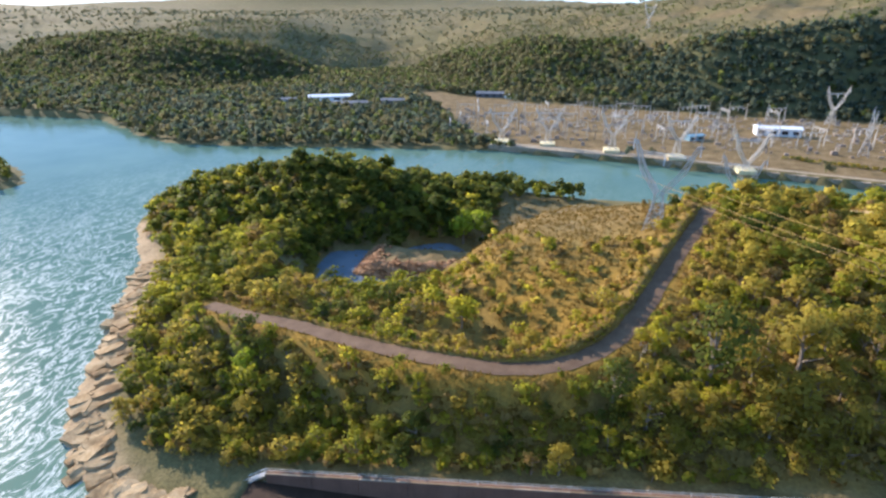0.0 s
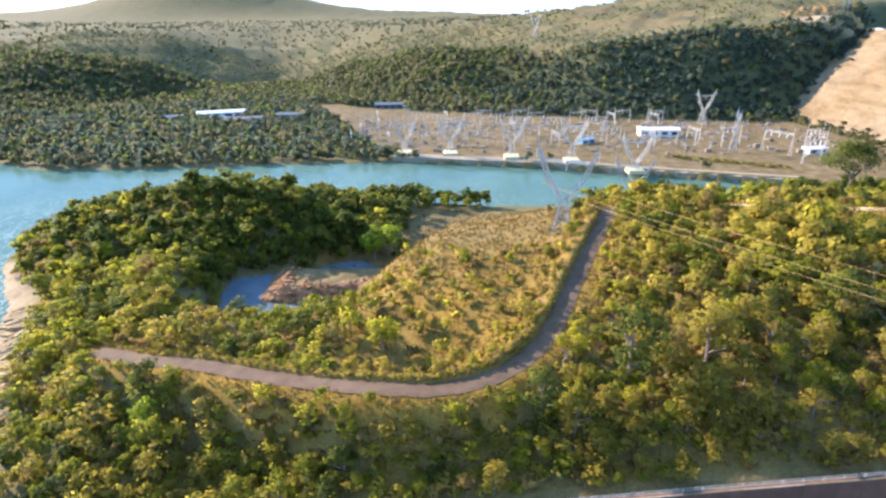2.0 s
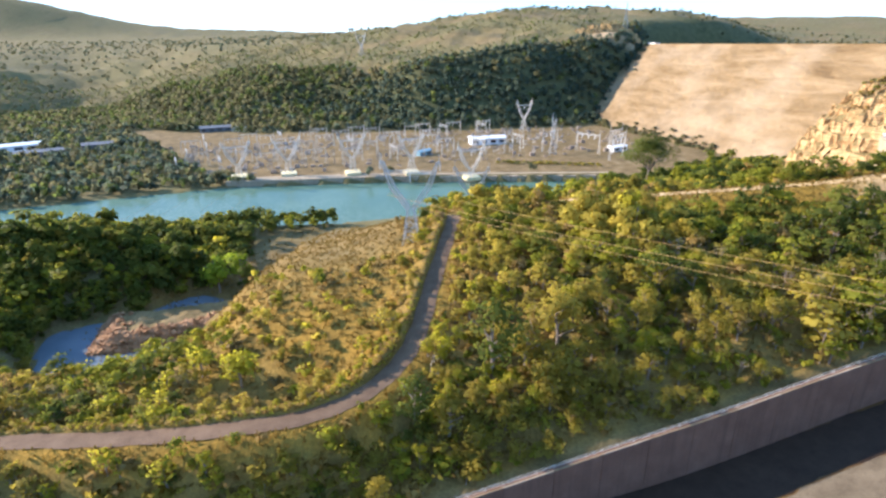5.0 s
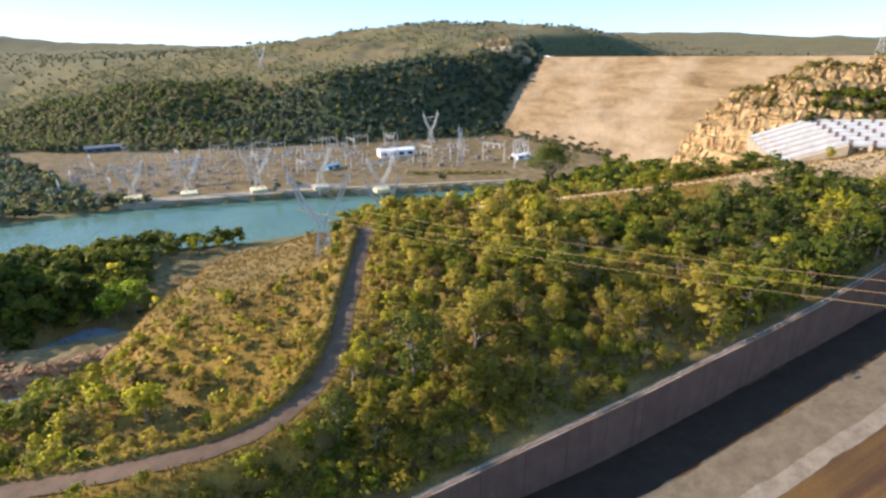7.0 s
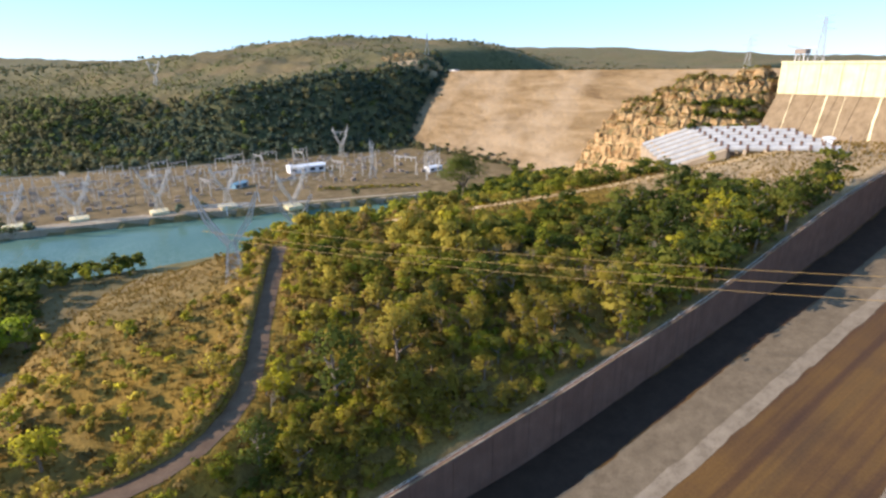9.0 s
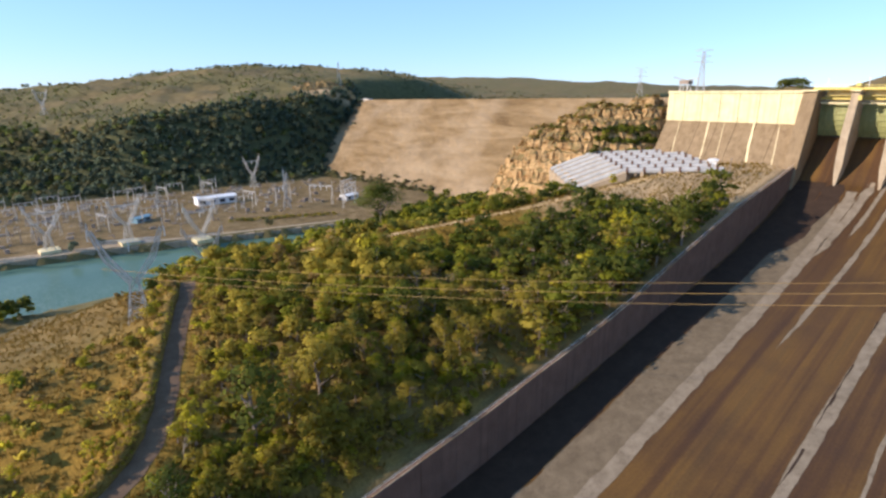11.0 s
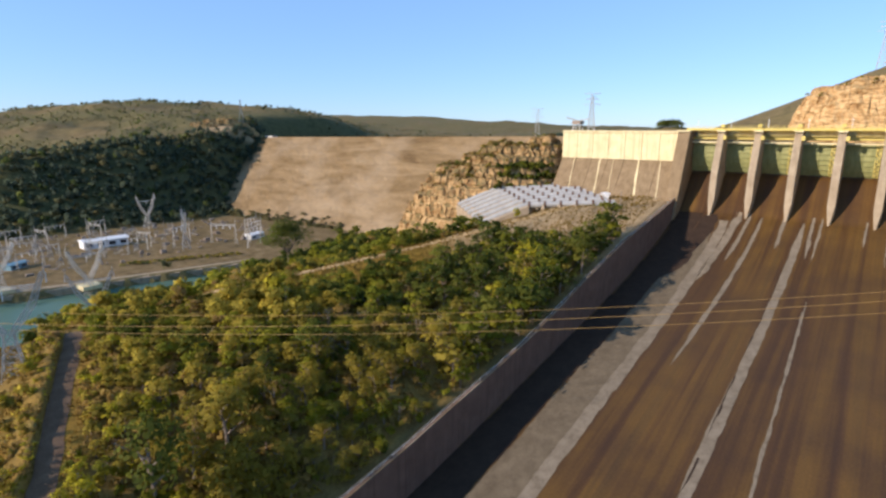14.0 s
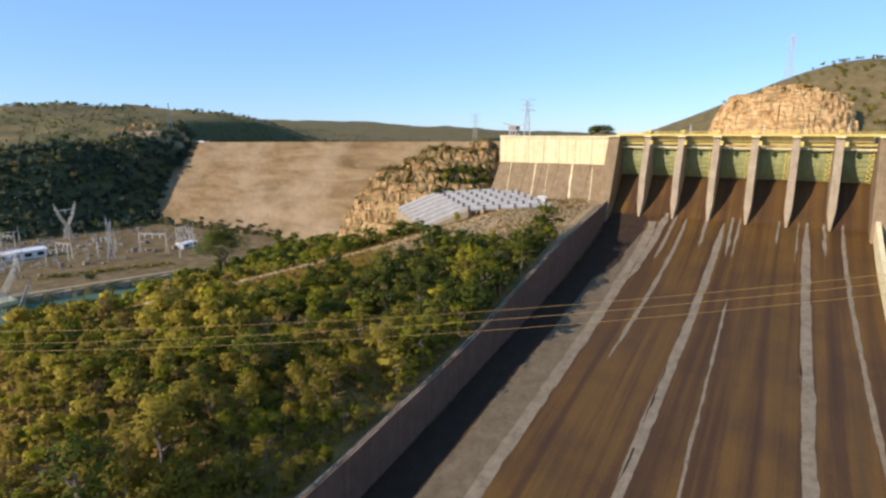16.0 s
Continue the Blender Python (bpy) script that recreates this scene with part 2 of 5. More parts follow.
TWIG = mat_plain("bleached_twig", (0.20, 0.155, 0.10), (0.29, 0.23, 0.155), 2.0, 0.9)
BARK = mat_plain("grey_bark", (0.15, 0.11, 0.08), (0.26, 0.21, 0.16), 3.0, 0.9)
LEAVES = [
    mat_leaf("olive_leaf", (0.262, 0.210, 0.036), (0.345, 0.272, 0.042), (0.435, 0.342, 0.052)),
    mat_leaf("dark_leaf", (0.090, 0.110, 0.022), (0.138, 0.156, 0.026), (0.205, 0.202, 0.032)),
    mat_leaf("fresh_leaf", (0.205, 0.212, 0.022), (0.285, 0.278, 0.026), (0.365, 0.335, 0.032)),
    mat_leaf("yellow_leaf", (0.30, 0.275, 0.022), (0.41, 0.365, 0.028), (0.50, 0.43, 0.040)),
    mat_leaf("dry_leaf", (0.27, 0.180, 0.058), (0.345, 0.228, 0.062), (0.43, 0.295, 0.085), 0.55),
]
# the dark far leaf holds hillside shade and bluish distance haze in its colour
FAR_LEAVES = [mat_leaf("far_olive_leaf", (0.125, 0.122, 0.058), (0.165, 0.155, 0.070), (0.21, 0.19, 0.085), 0.64, 0.35), mat_leaf("far_hazed_dark_leaf", (0.078, 0.106, 0.074), (0.104, 0.134, 0.086), (0.130, 0.158, 0.088), 0.64, 0.35),
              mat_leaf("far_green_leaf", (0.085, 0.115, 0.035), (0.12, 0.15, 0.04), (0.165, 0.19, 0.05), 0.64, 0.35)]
BRIGHT = mat_leaf("bright_green_leaf", (0.20, 0.26, 0.02), (0.31, 0.37, 0.03), (0.42, 0.46, 0.05))
GRASS = mat_leaf("dry_grass_blade", (0.15, 0.095, 0.020), (0.24, 0.15, 0.030), (0.31, 0.205, 0.050), 0.3)


# ---------- mesh helpers ----------
def mesh_data(name, V, F, mat, smooth=False):
    me = bpy.data.meshes.new(name)
    V, F = np.asarray(V, np.float32), np.asarray(F, np.int32)
    n = F.shape[1]
    me.vertices.add(len(V))
    me.vertices.foreach_set("co", V.ravel())
    me.loops.add(F.size)
    me.loops.foreach_set("vertex_index", F.ravel())
    me.polygons.add(len(F))
    me.polygons.foreach_set("loop_start", np.arange(0, F.size, n, dtype=np.int32))
    me.polygons.foreach_set("use_smooth", np.full(len(F), smooth))
    me.update(calc_edges=True)
    me.materials.append(mat)
    return me


def piece(name, V, F, mat, parent=None, label="", smooth=False):
    ob = new(name, mesh_data(name, V, F, mat, smooth))
    ob.parent = parent
    if label:
        tagged(ob, label)
    return ob


def part(name, bm, material, parent, label=""):
    me = bpy.data.meshes.new(name)
    bm.to_mesh(me)
    bm.free()
    me.materials.append(material)
    ob = new(name, me)
    ob.parent = parent
    if label:
        tagged(ob, label)
    return ob


BOX_F = np.array([(0, 1, 2, 3), (7, 6, 5, 4), (0, 4, 5, 1), (1, 5, 6, 2), (2, 6, 7, 3), (3, 7, 4, 0)])


def beams(rows):
    """Square bars: rows of end, end, width."""
    V, F = [], []
    for a, b, w in rows:
        a, b = np.array(a, float), np.array(b, float)
        d = (b - a) / max(np.linalg.norm(b - a), 1e-6)
        up = np.array((0, 0, 1.0)) if abs(d[2]) < 0.9 else np.array((1.0, 0, 0))
        s = np.cross(d, up)
        s /= np.linalg.norm(s)
        u = np.cross(s, d)
        F.append(BOX_F + 8 * len(F))
        for p in (a, b):
            V += [p + (s * i + u * j) * w / 2 for i, j in ((-1, -1), (1, -1), (1, 1), (-1, 1))]
    return np.array(V), np.concatenate(F)


def slab(lo, hi):
    """An upright box between two corners."""
    (x0, y0, z0), (x1, y1, z1) = lo, hi
    V = [(x0, y0, z0), (x1, y0, z0), (x1, y1, z0), (x0, y1, z0), (x0, y0, z1), (x1, y0, z1), (x1, y1, z1), (x0, y1, z1)]
    return np.array(V, float), BOX_F[:, ::-1]


def block(lo, hi, bevel=0.06):
    bm = bmesh.new()
    bmesh.ops.create_cube(bm, size=1)
    for v in bm.verts:
        v.co = Vector([(a + b) / 2 + c * (b - a) for a, b, c in zip(lo, hi, v.co)])
    bmesh.ops.bevel(bm, geom=bm.edges[:], offset=bevel, segments=1, affect="EDGES")
    return bm


def prism(outline, y0, y1, bevel=0.08):
    """An outline in x and z, pulled along y."""
    bm = bmesh.new()
    a = [bm.verts.new((x, y0, z)) for x, z in outline]
    b = [bm.verts.new((x, y1, z)) for x, z in outline]
    n = len(outline)
    bm.faces.new(a)
    bm.faces.new(b[::-1])
    for i in range(n):
        bm.faces.new((a[i], b[i], b[(i + 1) % n], a[(i + 1) % n]))
    bmesh.ops.recalc_face_normals(bm, faces=bm.faces[:])
    if bevel:
        bmesh.ops.bevel(bm, geom=bm.edges[:], offset=bevel, segments=1, affect="EDGES")
    return bm


def tube(points, radius, sides=5):
    P = np.array(points, float)
    d = np.gradient(P, axis=0)
    d /= np.linalg.norm(d, axis=1)[:, None]
    s = np.cross(d, (0, 0, 1.0))
    s /= np.maximum(np.linalg.norm(s, axis=1), 1e-6)[:, None]
    u = np.cross(s, d)
    a = np.arange(sides) * 2 * np.pi / sides
    V = (P[:, None] + radius * (np.cos(a)[None, :, None] * s[:, None] + np.sin(a)[None, :, None] * u[:, None])).reshape(-1, 3)
    i, j = np.meshgrid(np.arange(len(P) - 1), np.arange(sides), indexing="ij")
    k = (j + 1) % sides
    F = np.stack([i * sides + j, i * sides + k, (i + 1) * sides + k, (i + 1) * sides + j], -1).reshape(-1, 4)
    return V, F


def join(*sets):
    V, F, n = [], [], 0
    for v, f in sets:
        V.append(v)
        F.append(np.asarray(f) + n)
        n += len(v)
    return np.concatenate(V), np.concatenate(F)


def step(a, b, x):
    t = np.clip((x - a) / (b - a), 0, 1)
    return t * t * (3 - 2 * t)


def bumpy(x, y, size, seed=0.0):
    """A cheap smooth field of waves, about -1 to 1."""
    v = 0
    for k, (ax, ay, p) in enumerate(((1, 0.3, 0.2), (-0.5, 0.9, 1.7), (0.8, -0.75, 3.1), (1.7, 1.3, 4.4), (-2.1, 1.1, 0.9), (0.6, -2.6, 2.2))):
        v = v + np.sin((ax * x + ay * y) * 6.283 / size + p + seed * (k + 1)) / (1 + 0.5 * k)
    return v / 2.6


# ---------- the lie of the land ----------
def wall_top(x):
    return np.interp(x, [-62, 3, 61, 92, 116, 146, 169, 200, 249, 344, 420], [4.5, 13, 21, 25, 29, 33.5, 38.2, 46, 57.5, 73, 76])


CHUTE_X = np.arange(-90, 400, 2.0)
CHUTE_Z = np.interp(CHUTE_X, [-90, -66, 75, 97, 116, 146, 185, 210, 258, 305, 334, 344, 349, 353, 357, 400], [0.5, 1.5, 7.7, 10.7, 14, 19.3, 26, 30, 39, 51, 63, 73, 79, 84, 86, 86])
for _ in range(3):   # rounded over about twenty metres
    CHUTE_Z[6:-6] = np.convolve(CHUTE_Z, np.ones(9) / 9, "same")[6:-6] * (CHUTE_X[6:-6] < 330) + CHUTE_Z[6:-6] * (CHUTE_X[6:-6] >= 330)


def chute_z(x):
    return np.interp(x, CHUTE_X, CHUTE_Z)


RIVER = np.array([(-62, 70), (-105, 80), (-126, 98), (-138, 118), (-162, 160), (-182, 198), (-213, 242), (-222, 275), (-203, 308), (-165, 328), (-115, 347), (-40, 345), (25, 335), (90, 335),
                  (150, 350), (240, 362), (262, 376), (240, 390), (129, 419), (66, 436), (-42, 453), (-175, 435), (-250, 422), (-321, 417), (-372, 440), (-462, 504), (-580, 495),
                  (-800, 430), (-1600, 300), (-1600, -900), (-300, -700), (-110, -200), (-62, -120)], float)
SPIT = np.array([(-700, 395), (-420, 345), (-363, 318), (-338, 290), (-348, 262), (-420, 215), (-700, 120)], float)
ROAD = np.array([(66, 236, 33), (58, 212, 37), (38.3, 167, 34), (27.4, 142, 31), (19, 129, 29), (7.7, 119.3, 28), (-6, 115.6, 27), (-20.5, 117.3, 26), (-36.8, 121.6, 24),
                 (-55.4, 127.8, 22), (-72.8, 134.7, 20), (-90.8, 139.6, 18), (-111, 148.5, 15)])


def smooth_line(P, n=8):
    """Catmull-Rom through the points."""
    P = np.vstack([2 * P[0] - P[1], P, 2 * P[-1] - P[-2]])
    out = []
    for a, b, c, d in zip(P, P[1:], P[2:], P[3:]):
        for t in np.arange(n) / n:
            out.append(0.5 * (2 * b + (c - a) * t + (2 * a - 5 * b + 4 * c - d) * t * t + (3 * b - a - 3 * c + d) * t ** 3))
    return np.array(out + [P[-2]])


ROAD_LINE = smooth_line(ROAD)
UPPER_LINE = smooth_line(np.array([(96, 232, 36), (125, 216, 42), (150, 203, 45), (208, 178, 52), (255, 156, 60), (285, 140, 66), (315, 122, 70)], float))


def to_line(x, y, P):
    """Distance to a line of x, y, z points, and the line's height there."""
    best, zz = np.full(x.shape, 1e9), np.zeros(x.shape)
    for a, b in zip(P, P[1:]):
        d = b - a
        t = np.clip(((x - a[0]) * d[0] + (y - a[1]) * d[1]) / (d[0] ** 2 + d[1] ** 2 + 1e-9), 0, 1)
        r = np.hypot(x - a[0] - t * d[0], y - a[1] - t * d[1])
        near = r < best
        best = np.where(near, r, best)
        if P.shape[1] > 2:
            zz = np.where(near, a[2] + t * d[2], zz)
    return best, zz


def inside(x, y, P):
    odd = np.zeros(x.shape, bool)
    for a, b in zip(P, np.roll(P, -1, axis=0)):
        cross = (a[1] > y) != (b[1] > y)
        odd ^= cross & (x < (b[0] - a[0]) * (y - a[1]) / (b[1] - a[1] + 1e-12) + a[0])
    return odd


def shore(x, y):
    """Metres from the river's edge; negative in the water."""
    d, _ = to_line(x, y, np.vstack([RIVER, RIVER[:1]]))
    d = np.where(inside(x, y, RIVER), -d, d)
    s, _ = to_line(x, y, np.vstack([SPIT, SPIT[:1]]))
    return np.maximum(d, np.where(inside(x, y, SPIT), s, -s))


def hill(x, y, cx, cy, rx, ry, h, turn=0.0):
    c, s = math.cos(radians(turn)), math.sin(radians(turn))
    u, v = (x - cx) * c + (y - cy) * s, -(x - cx) * s + (y - cy) * c
    return h * np.exp(-0.5 * ((u / rx) ** 2 + (v / ry) ** 2))


def toe(x):
    return np.interp(x, [-900, -600, -400, -250, -100, 10, 170, 345, 400, 480, 560, 700], [700, 640, 690, 800, 745, 675, 632, 612, 618, 655, 740, 800])


def rise(x):
    """Height of the steep foot of the far hills."""
    return np.interp(x, [-250, 40, 200, 330, 430], [58, 58, 68, 84, 92])


def land(x, y):
    x, y = np.asarray(x, float), np.asarray(y, float)
    sd = shore(x, y) + bumpy(x, y, 37) * 2.0
    # the peninsula, its ridge and the slope behind the spillway wall
    near = wall_top(x) + (17 * np.exp(-0.5 * ((y - 188) / 52) ** 2)) * step(190, 70, x) * step(-230, -60, x)
    behind = y - np.interp(x, [60, 96, 150, 208, 255, 315], [262, 234, 205, 180, 158, 124])
    near = near * (1 - 0.62 * step(3, 75, behind) * step(80, 150, x))
    near = near + bumpy(x, y, 55, 1) * 1.6 + bumpy(x, y, 19, 2) * 0.5
    near = near * (0.12 + 0.88 * step(0, 88, sd)) * step(-260, -90, x) + 7 * step(0, 40, sd) * step(-60, -190, x) * step(60, 120, y)
    low = step(9, -7, x - np.interp(y, [215, 225, 261, 305, 330], [-24, -18, -6, 12, 24])) * step(214, 228, y) * step(-75, -42, x)
    near = near * (1 - low) + 6.0 * step(0, 14, sd) * low
    near = near + hill(x, y, -120, 285, 70, 26, 12, 12) * (1 - low) + hill(x, y, -98, 262, 34, 13, 9, -18)
    near = near - hill(x, y, -74, 209, 32, 21, 32, -16) * step(-8, -34, x) + hill(x, y, -113, 205, 12, 16, 11) - hill(x, y, -54, 243, 13, 7, 10)
    # the flat far bank and the hills behind it
    a = y - toe(x) + bumpy(x, y, 260, 3) * 22
    far = 5.0 + 1.0 * step(5, 60, sd) + rise(x) * step(0, 1, a / np.interp(x, [-250, 40, 200, 400], [300, 220, 130, 118])) + (118 - rise(x)) * (0.80 + 0.2 * step(-700, 300, x)) * step(90, 560, a)
    far = far + bumpy(x, y, 150, 4) * 5 * step(20, 160, a) + bumpy(x, y, 60, 5) * 2.2 * step(20, 120, a)
    far = far - hill(x, y, -330, 1000, 110, 330, 62, 12)
    far = far + hill(x, y, 640, 1030, 250, 190, 38) + hill(x, y, 900, 1250, 350, 260, 20) + hill(x, y, -640, 1000, 260, 230, 14, 20)
    # the hills fall away to the valley on one hand and to the reservoir on the other
    dist, az = np.hypot(x, y), np.degrees(np.arctan2(x, y))
    far = far - np.interp(az, [-60, -8, 2, 12, 20], [30, 30, 22, 6, 0]) * step(120, 300, a)
    drop = step(39.5, 47.5, az) * step(560, 700, dist) * step(2300, 1600, dist)
    far = far + (np.minimum(far, 88) - far) * drop
    # plain and blue ridges of the distance
    far = far + step(1500, 2600, dist) * (bumpy(x, y, 1900, 6) * 26 + 4)
    far = far + hill(x, y, -1350, 3300, 420, 350, 210) + hill(x, y, -650, 3900, 900, 300, 60) + hill(x, y, 2500, 2350, 650, 420, 72)
    side = np.where(x < 262, step(376, 384, y - np.interp(x, [-480, -372, -250, -100, 0, 150, 262], [70, 10, -2, 25, 20, 5, 0])), 0)
    side = np.maximum(side, step(230, 262, x) * step(235, 415, y))
    z = near * (1 - side) + far * side
    # land upstream of the dams, and the rocky hill beyond the gates
    up = 88 + hill(x, y, 690, -70, 90, 112, 92) + hill(x, y, 1150, 60, 240, 95, 84) + bumpy(x, y, 400, 8) * 4 + hill(x, y, 530, 160, 45, 32, 22)
    back = step(352, 400, x + 0.0 * y) * step(190, 130, y) + step(480, 560, x) * step(720, 640, y)
    z = z * (1 - np.clip(back, 0, 1)) + up * np.clip(back, 0, 1)
    # the spit across the river
    z = np.where((x < -300) & (y < 420) & (y > 60), 8 * step(0, 30, sd) + 22 * step(20, 140, sd), z)
    # south of the chute
    south = step(-38, -60, y) * step(520, 440, x)
    z = z * (1 - south) + (wall_top(x) * step(0, 40, sd) + np.where(x > 352, 20, 0)) * south
    # under the river
    z = np.where(sd < 0, np.maximum(-7, sd * 0.5) - 0.4, np.maximum(z, 0.35 + 0.05 * np.minimum(sd, 20)))
    # cuttings for the two tracks
    for line, wide in ((ROAD_LINE, 3.4), (UPPER_LINE, 3.0)):
        d, rz = to_line(x, y, line)
        k = step(wide + 11, wide, d)
        z = z * (1 - k) + rz * k
    # level ground along the spillway wall, and the chute's bed
    k = step(16, 2, np.abs(y - 95)) * step(-66, -58, x) * step(352, 340, x) * (y > 90)
    z = z * (1 - k) + (wall_top(x) - 1.2) * k
    bed = (y > -41) & (y < 93.2) & (x > -66) & (x < 420)
    z = np.where(bed, chute_z(x) - 5, z)
    return z


def axis(fine0, fine1, gap, lo, hi, grow=1.13):
    a = list(np.arange(fine0, fine1 + gap, gap))
    g = gap
    while a[-1] < hi:
        g = min(g * grow, 260)
        a.append(a[-1] + g)
    g = gap
    while a[0] > lo:
        g = min(g * grow, 260)
        a.insert(0, a[0] - g)
    return np.array(a)


gx = axis(-240, 400, 3.2, -4700, 4700, 1.05)
gy = np.concatenate([axis(60, 460, 3.2, -2200, 460, 1.16)[:-1], axis(460, 1000, 9, 460, 4700, 1.06)])
GX, GY = np.meshgrid(gx, gy, indexing="ij")
GZ = land(GX, GY)
ii, jj = np.meshgrid(np.arange(len(gx) - 1), np.arange(len(gy) - 1), indexing="ij")
nyv = len(gy)
quads = np.stack([ii * nyv + jj, (ii + 1) * nyv + jj, (ii + 1) * nyv + jj + 1, ii * nyv + jj + 1], -1).reshape(-1, 4)
ground = piece("ground", np.stack([GX, GY, GZ], -1).reshape(-1, 3), quads, GROUND, smooth=True)
tagged(ground, "dry scrub-covered hills and ochre earth around the river", "ground", kind="structure")


def cover(x, y):
    """Shares of bare earth, golden grass and stone at a place."""
    sd = shore(x, y)
    rd, _ = to_line(x, y, ROAD_LINE)
    ud, _ = to_line(x, y, UPPER_LINE)
    yard = (y > 380) * step(2, 8, sd) * step(-20, 25, x + 42 + (y - 452) * 0.51 + bumpy(x, y, 60) * 12) * step(8, -14, y - toe(x) + bumpy(x, y, 80) * 10) * step(520, 420, x)
    mound = np.clip(hill(x, y, 4, 246, 34, 40, 1.5, 20), 0, 1) * (y < 340)
    clear = step(105, 68, np.hypot((x - 298), (y - 145) * 1.2)) * (x < 350)
    upland = step(470, 520, x) * step(220, 140, y) * (0.45 + 0.35 * bumpy(x, y, 70, 3))
    knoll = step(1.1, 0.7, np.hypot((x - 96) / 34, (y - 243) / 24)) * 0.95
    top = np.maximum(step(0.0, 0.5, bumpy(x, y, 190, 2)) * 0.5, step(0.25, 0.6, bumpy(x * 0.4, y * 1.6, 120, 5)) * 0.75) * step(120, 165, y - toe(x)) * (y > 500) * (0.4 + 0.6 * step(0, 180, x))
    slope = step(-95, -50, x) * step(345, 300, x) * step(94, 99, y) * step(300, 230, y) * (0.55 + 0.3 * bumpy(x, y, 26, 4))
    gold = np.clip(slope + step(9, 5, rd) + step(17, 9, ud) + 0.75 * step(70, 30, np.hypot(x - 20, (y - 190) * 0.8)) * step(4, 9, rd) * (x < 50 + (y - 210) * 0.4) + 0.7 * clear + knoll, 0, 1)
    stone = 0.85 * clear + step(15, 6, sd) * (x < -95) * (y < 240) * (y > 60) + step(0.55, 0.9, hill(x, y, 470, 760, 60, 40, 1.0))
    byw = step(112, 96, y) * step(-66, -40, x) * step(300, 240, x) * (y > 92) * (0.55 + 0.35 * bumpy(x, y, 22))
    a = y - toe(x)
    forest = step(-8, 12, a) * np.where(x > 100, step(150, 112, a), step(330, 240, a)) * (y > 500) * 0.9
    sand = np.clip(byw + yard + mound * 0.85 + clear + top + upland, 0, 1)
    return np.clip(np.stack([sand, gold * (1 - 0.6 * mound), np.clip(stone, 0, 1), forest], -1), 0, 1)


att = ground.data.attributes.new("cover", "FLOAT_COLOR", "POINT")
att.data.foreach_set("color", cover(GX, GY).reshape(-1, 4).astype(np.float32).ravel())

# the river's surface and the pond
wx, wy = np.linspace(-1620, 280, 150), np.linspace(-900, 520, 120)
WX, WY = np.meshgrid(wx, wy, indexing="ij")
wi, wj = np.meshgrid(np.arange(149), np.arange(119), indexing="ij")
wq = np.stack([wi * 120 + wj, (wi + 1) * 120 + wj, (wi + 1) * 120 + wj + 1, wi * 120 + wj + 1], -1).reshape(-1, 4)
river = piece("river_water", np.stack([WX, WY, 0 * WX], -1).reshape(-1, 3), wq, WATER)
tagged(river, "turquoise river with foam streaks and sun glitter", "river", kind="structure")
foam = step(330, 60, np.hypot(WX + 120, (WY - 60) * 0.75)) * 0.5
fa = river.data.attributes.new("foam", "FLOAT_COLOR", "POINT")
fa.data.foreach_set("color", np.stack([foam, foam, foam, np.ones_like(foam)], -1).reshape(-1, 4).astype(np.float32).ravel())
ang = np.linspace(0, 2 * np.pi, 40, endpoint=False)
PV = np.vstack([[(-76, 216, 1.6)], np.stack([-76 + 50 * np.cos(ang), 216 + 42 * np.sin(ang), 0 * ang + 1.6], -1)])
pond = piece("pond_water", PV, [(0, 1 + i, 1 + (i + 1) % 40) for i in range(40)], POND)
tagged(pond, "dark still pond between scrub banks", "pond", kind="structure")


def ribbon(line, half, lift, n_across=4):
    P = np.array(line)
    d = np.gradient(P[:, :2], axis=0)
    d /= np.linalg.norm(d, axis=1)[:, None]
    s = np.stack([-d[:, 1], d[:, 0]], -1)
    w = half * (1 + 0.07 * np.sin(np.arange(len(P)) * 1.3))
    V = []
    for k in np.linspace(-1, 1, n_across + 1):
        q = P[:, :2] + s * (w * k)[:, None]
        V.append(np.column_stack([q, P[:, 2] + lift + 0.12 * (1 - k * k)]))
    V = np.stack(V, 1)
    n = n_across + 1
    i, j = np.meshgrid(np.arange(len(P) - 1), np.arange(n_across), indexing="ij")
    F = np.stack([i * n + j, i * n + j + 1, (i + 1) * n + j + 1, (i + 1) * n + j], -1).reshape(-1, 4)
    return V.reshape(-1, 3), F[:, ::-1]


road = piece("road", *ribbon(ROAD_LINE, 2.7, 0.10), TRACK)
tagged(road, "worn grey-brown service road curving over the hill", "road", kind="structure")
upper = piece("track", *ribbon(UPPER_LINE, 2.2, 0.08), SANDY)
tagged(upper, "narrow dirt track through golden grass", "track", kind="structure")


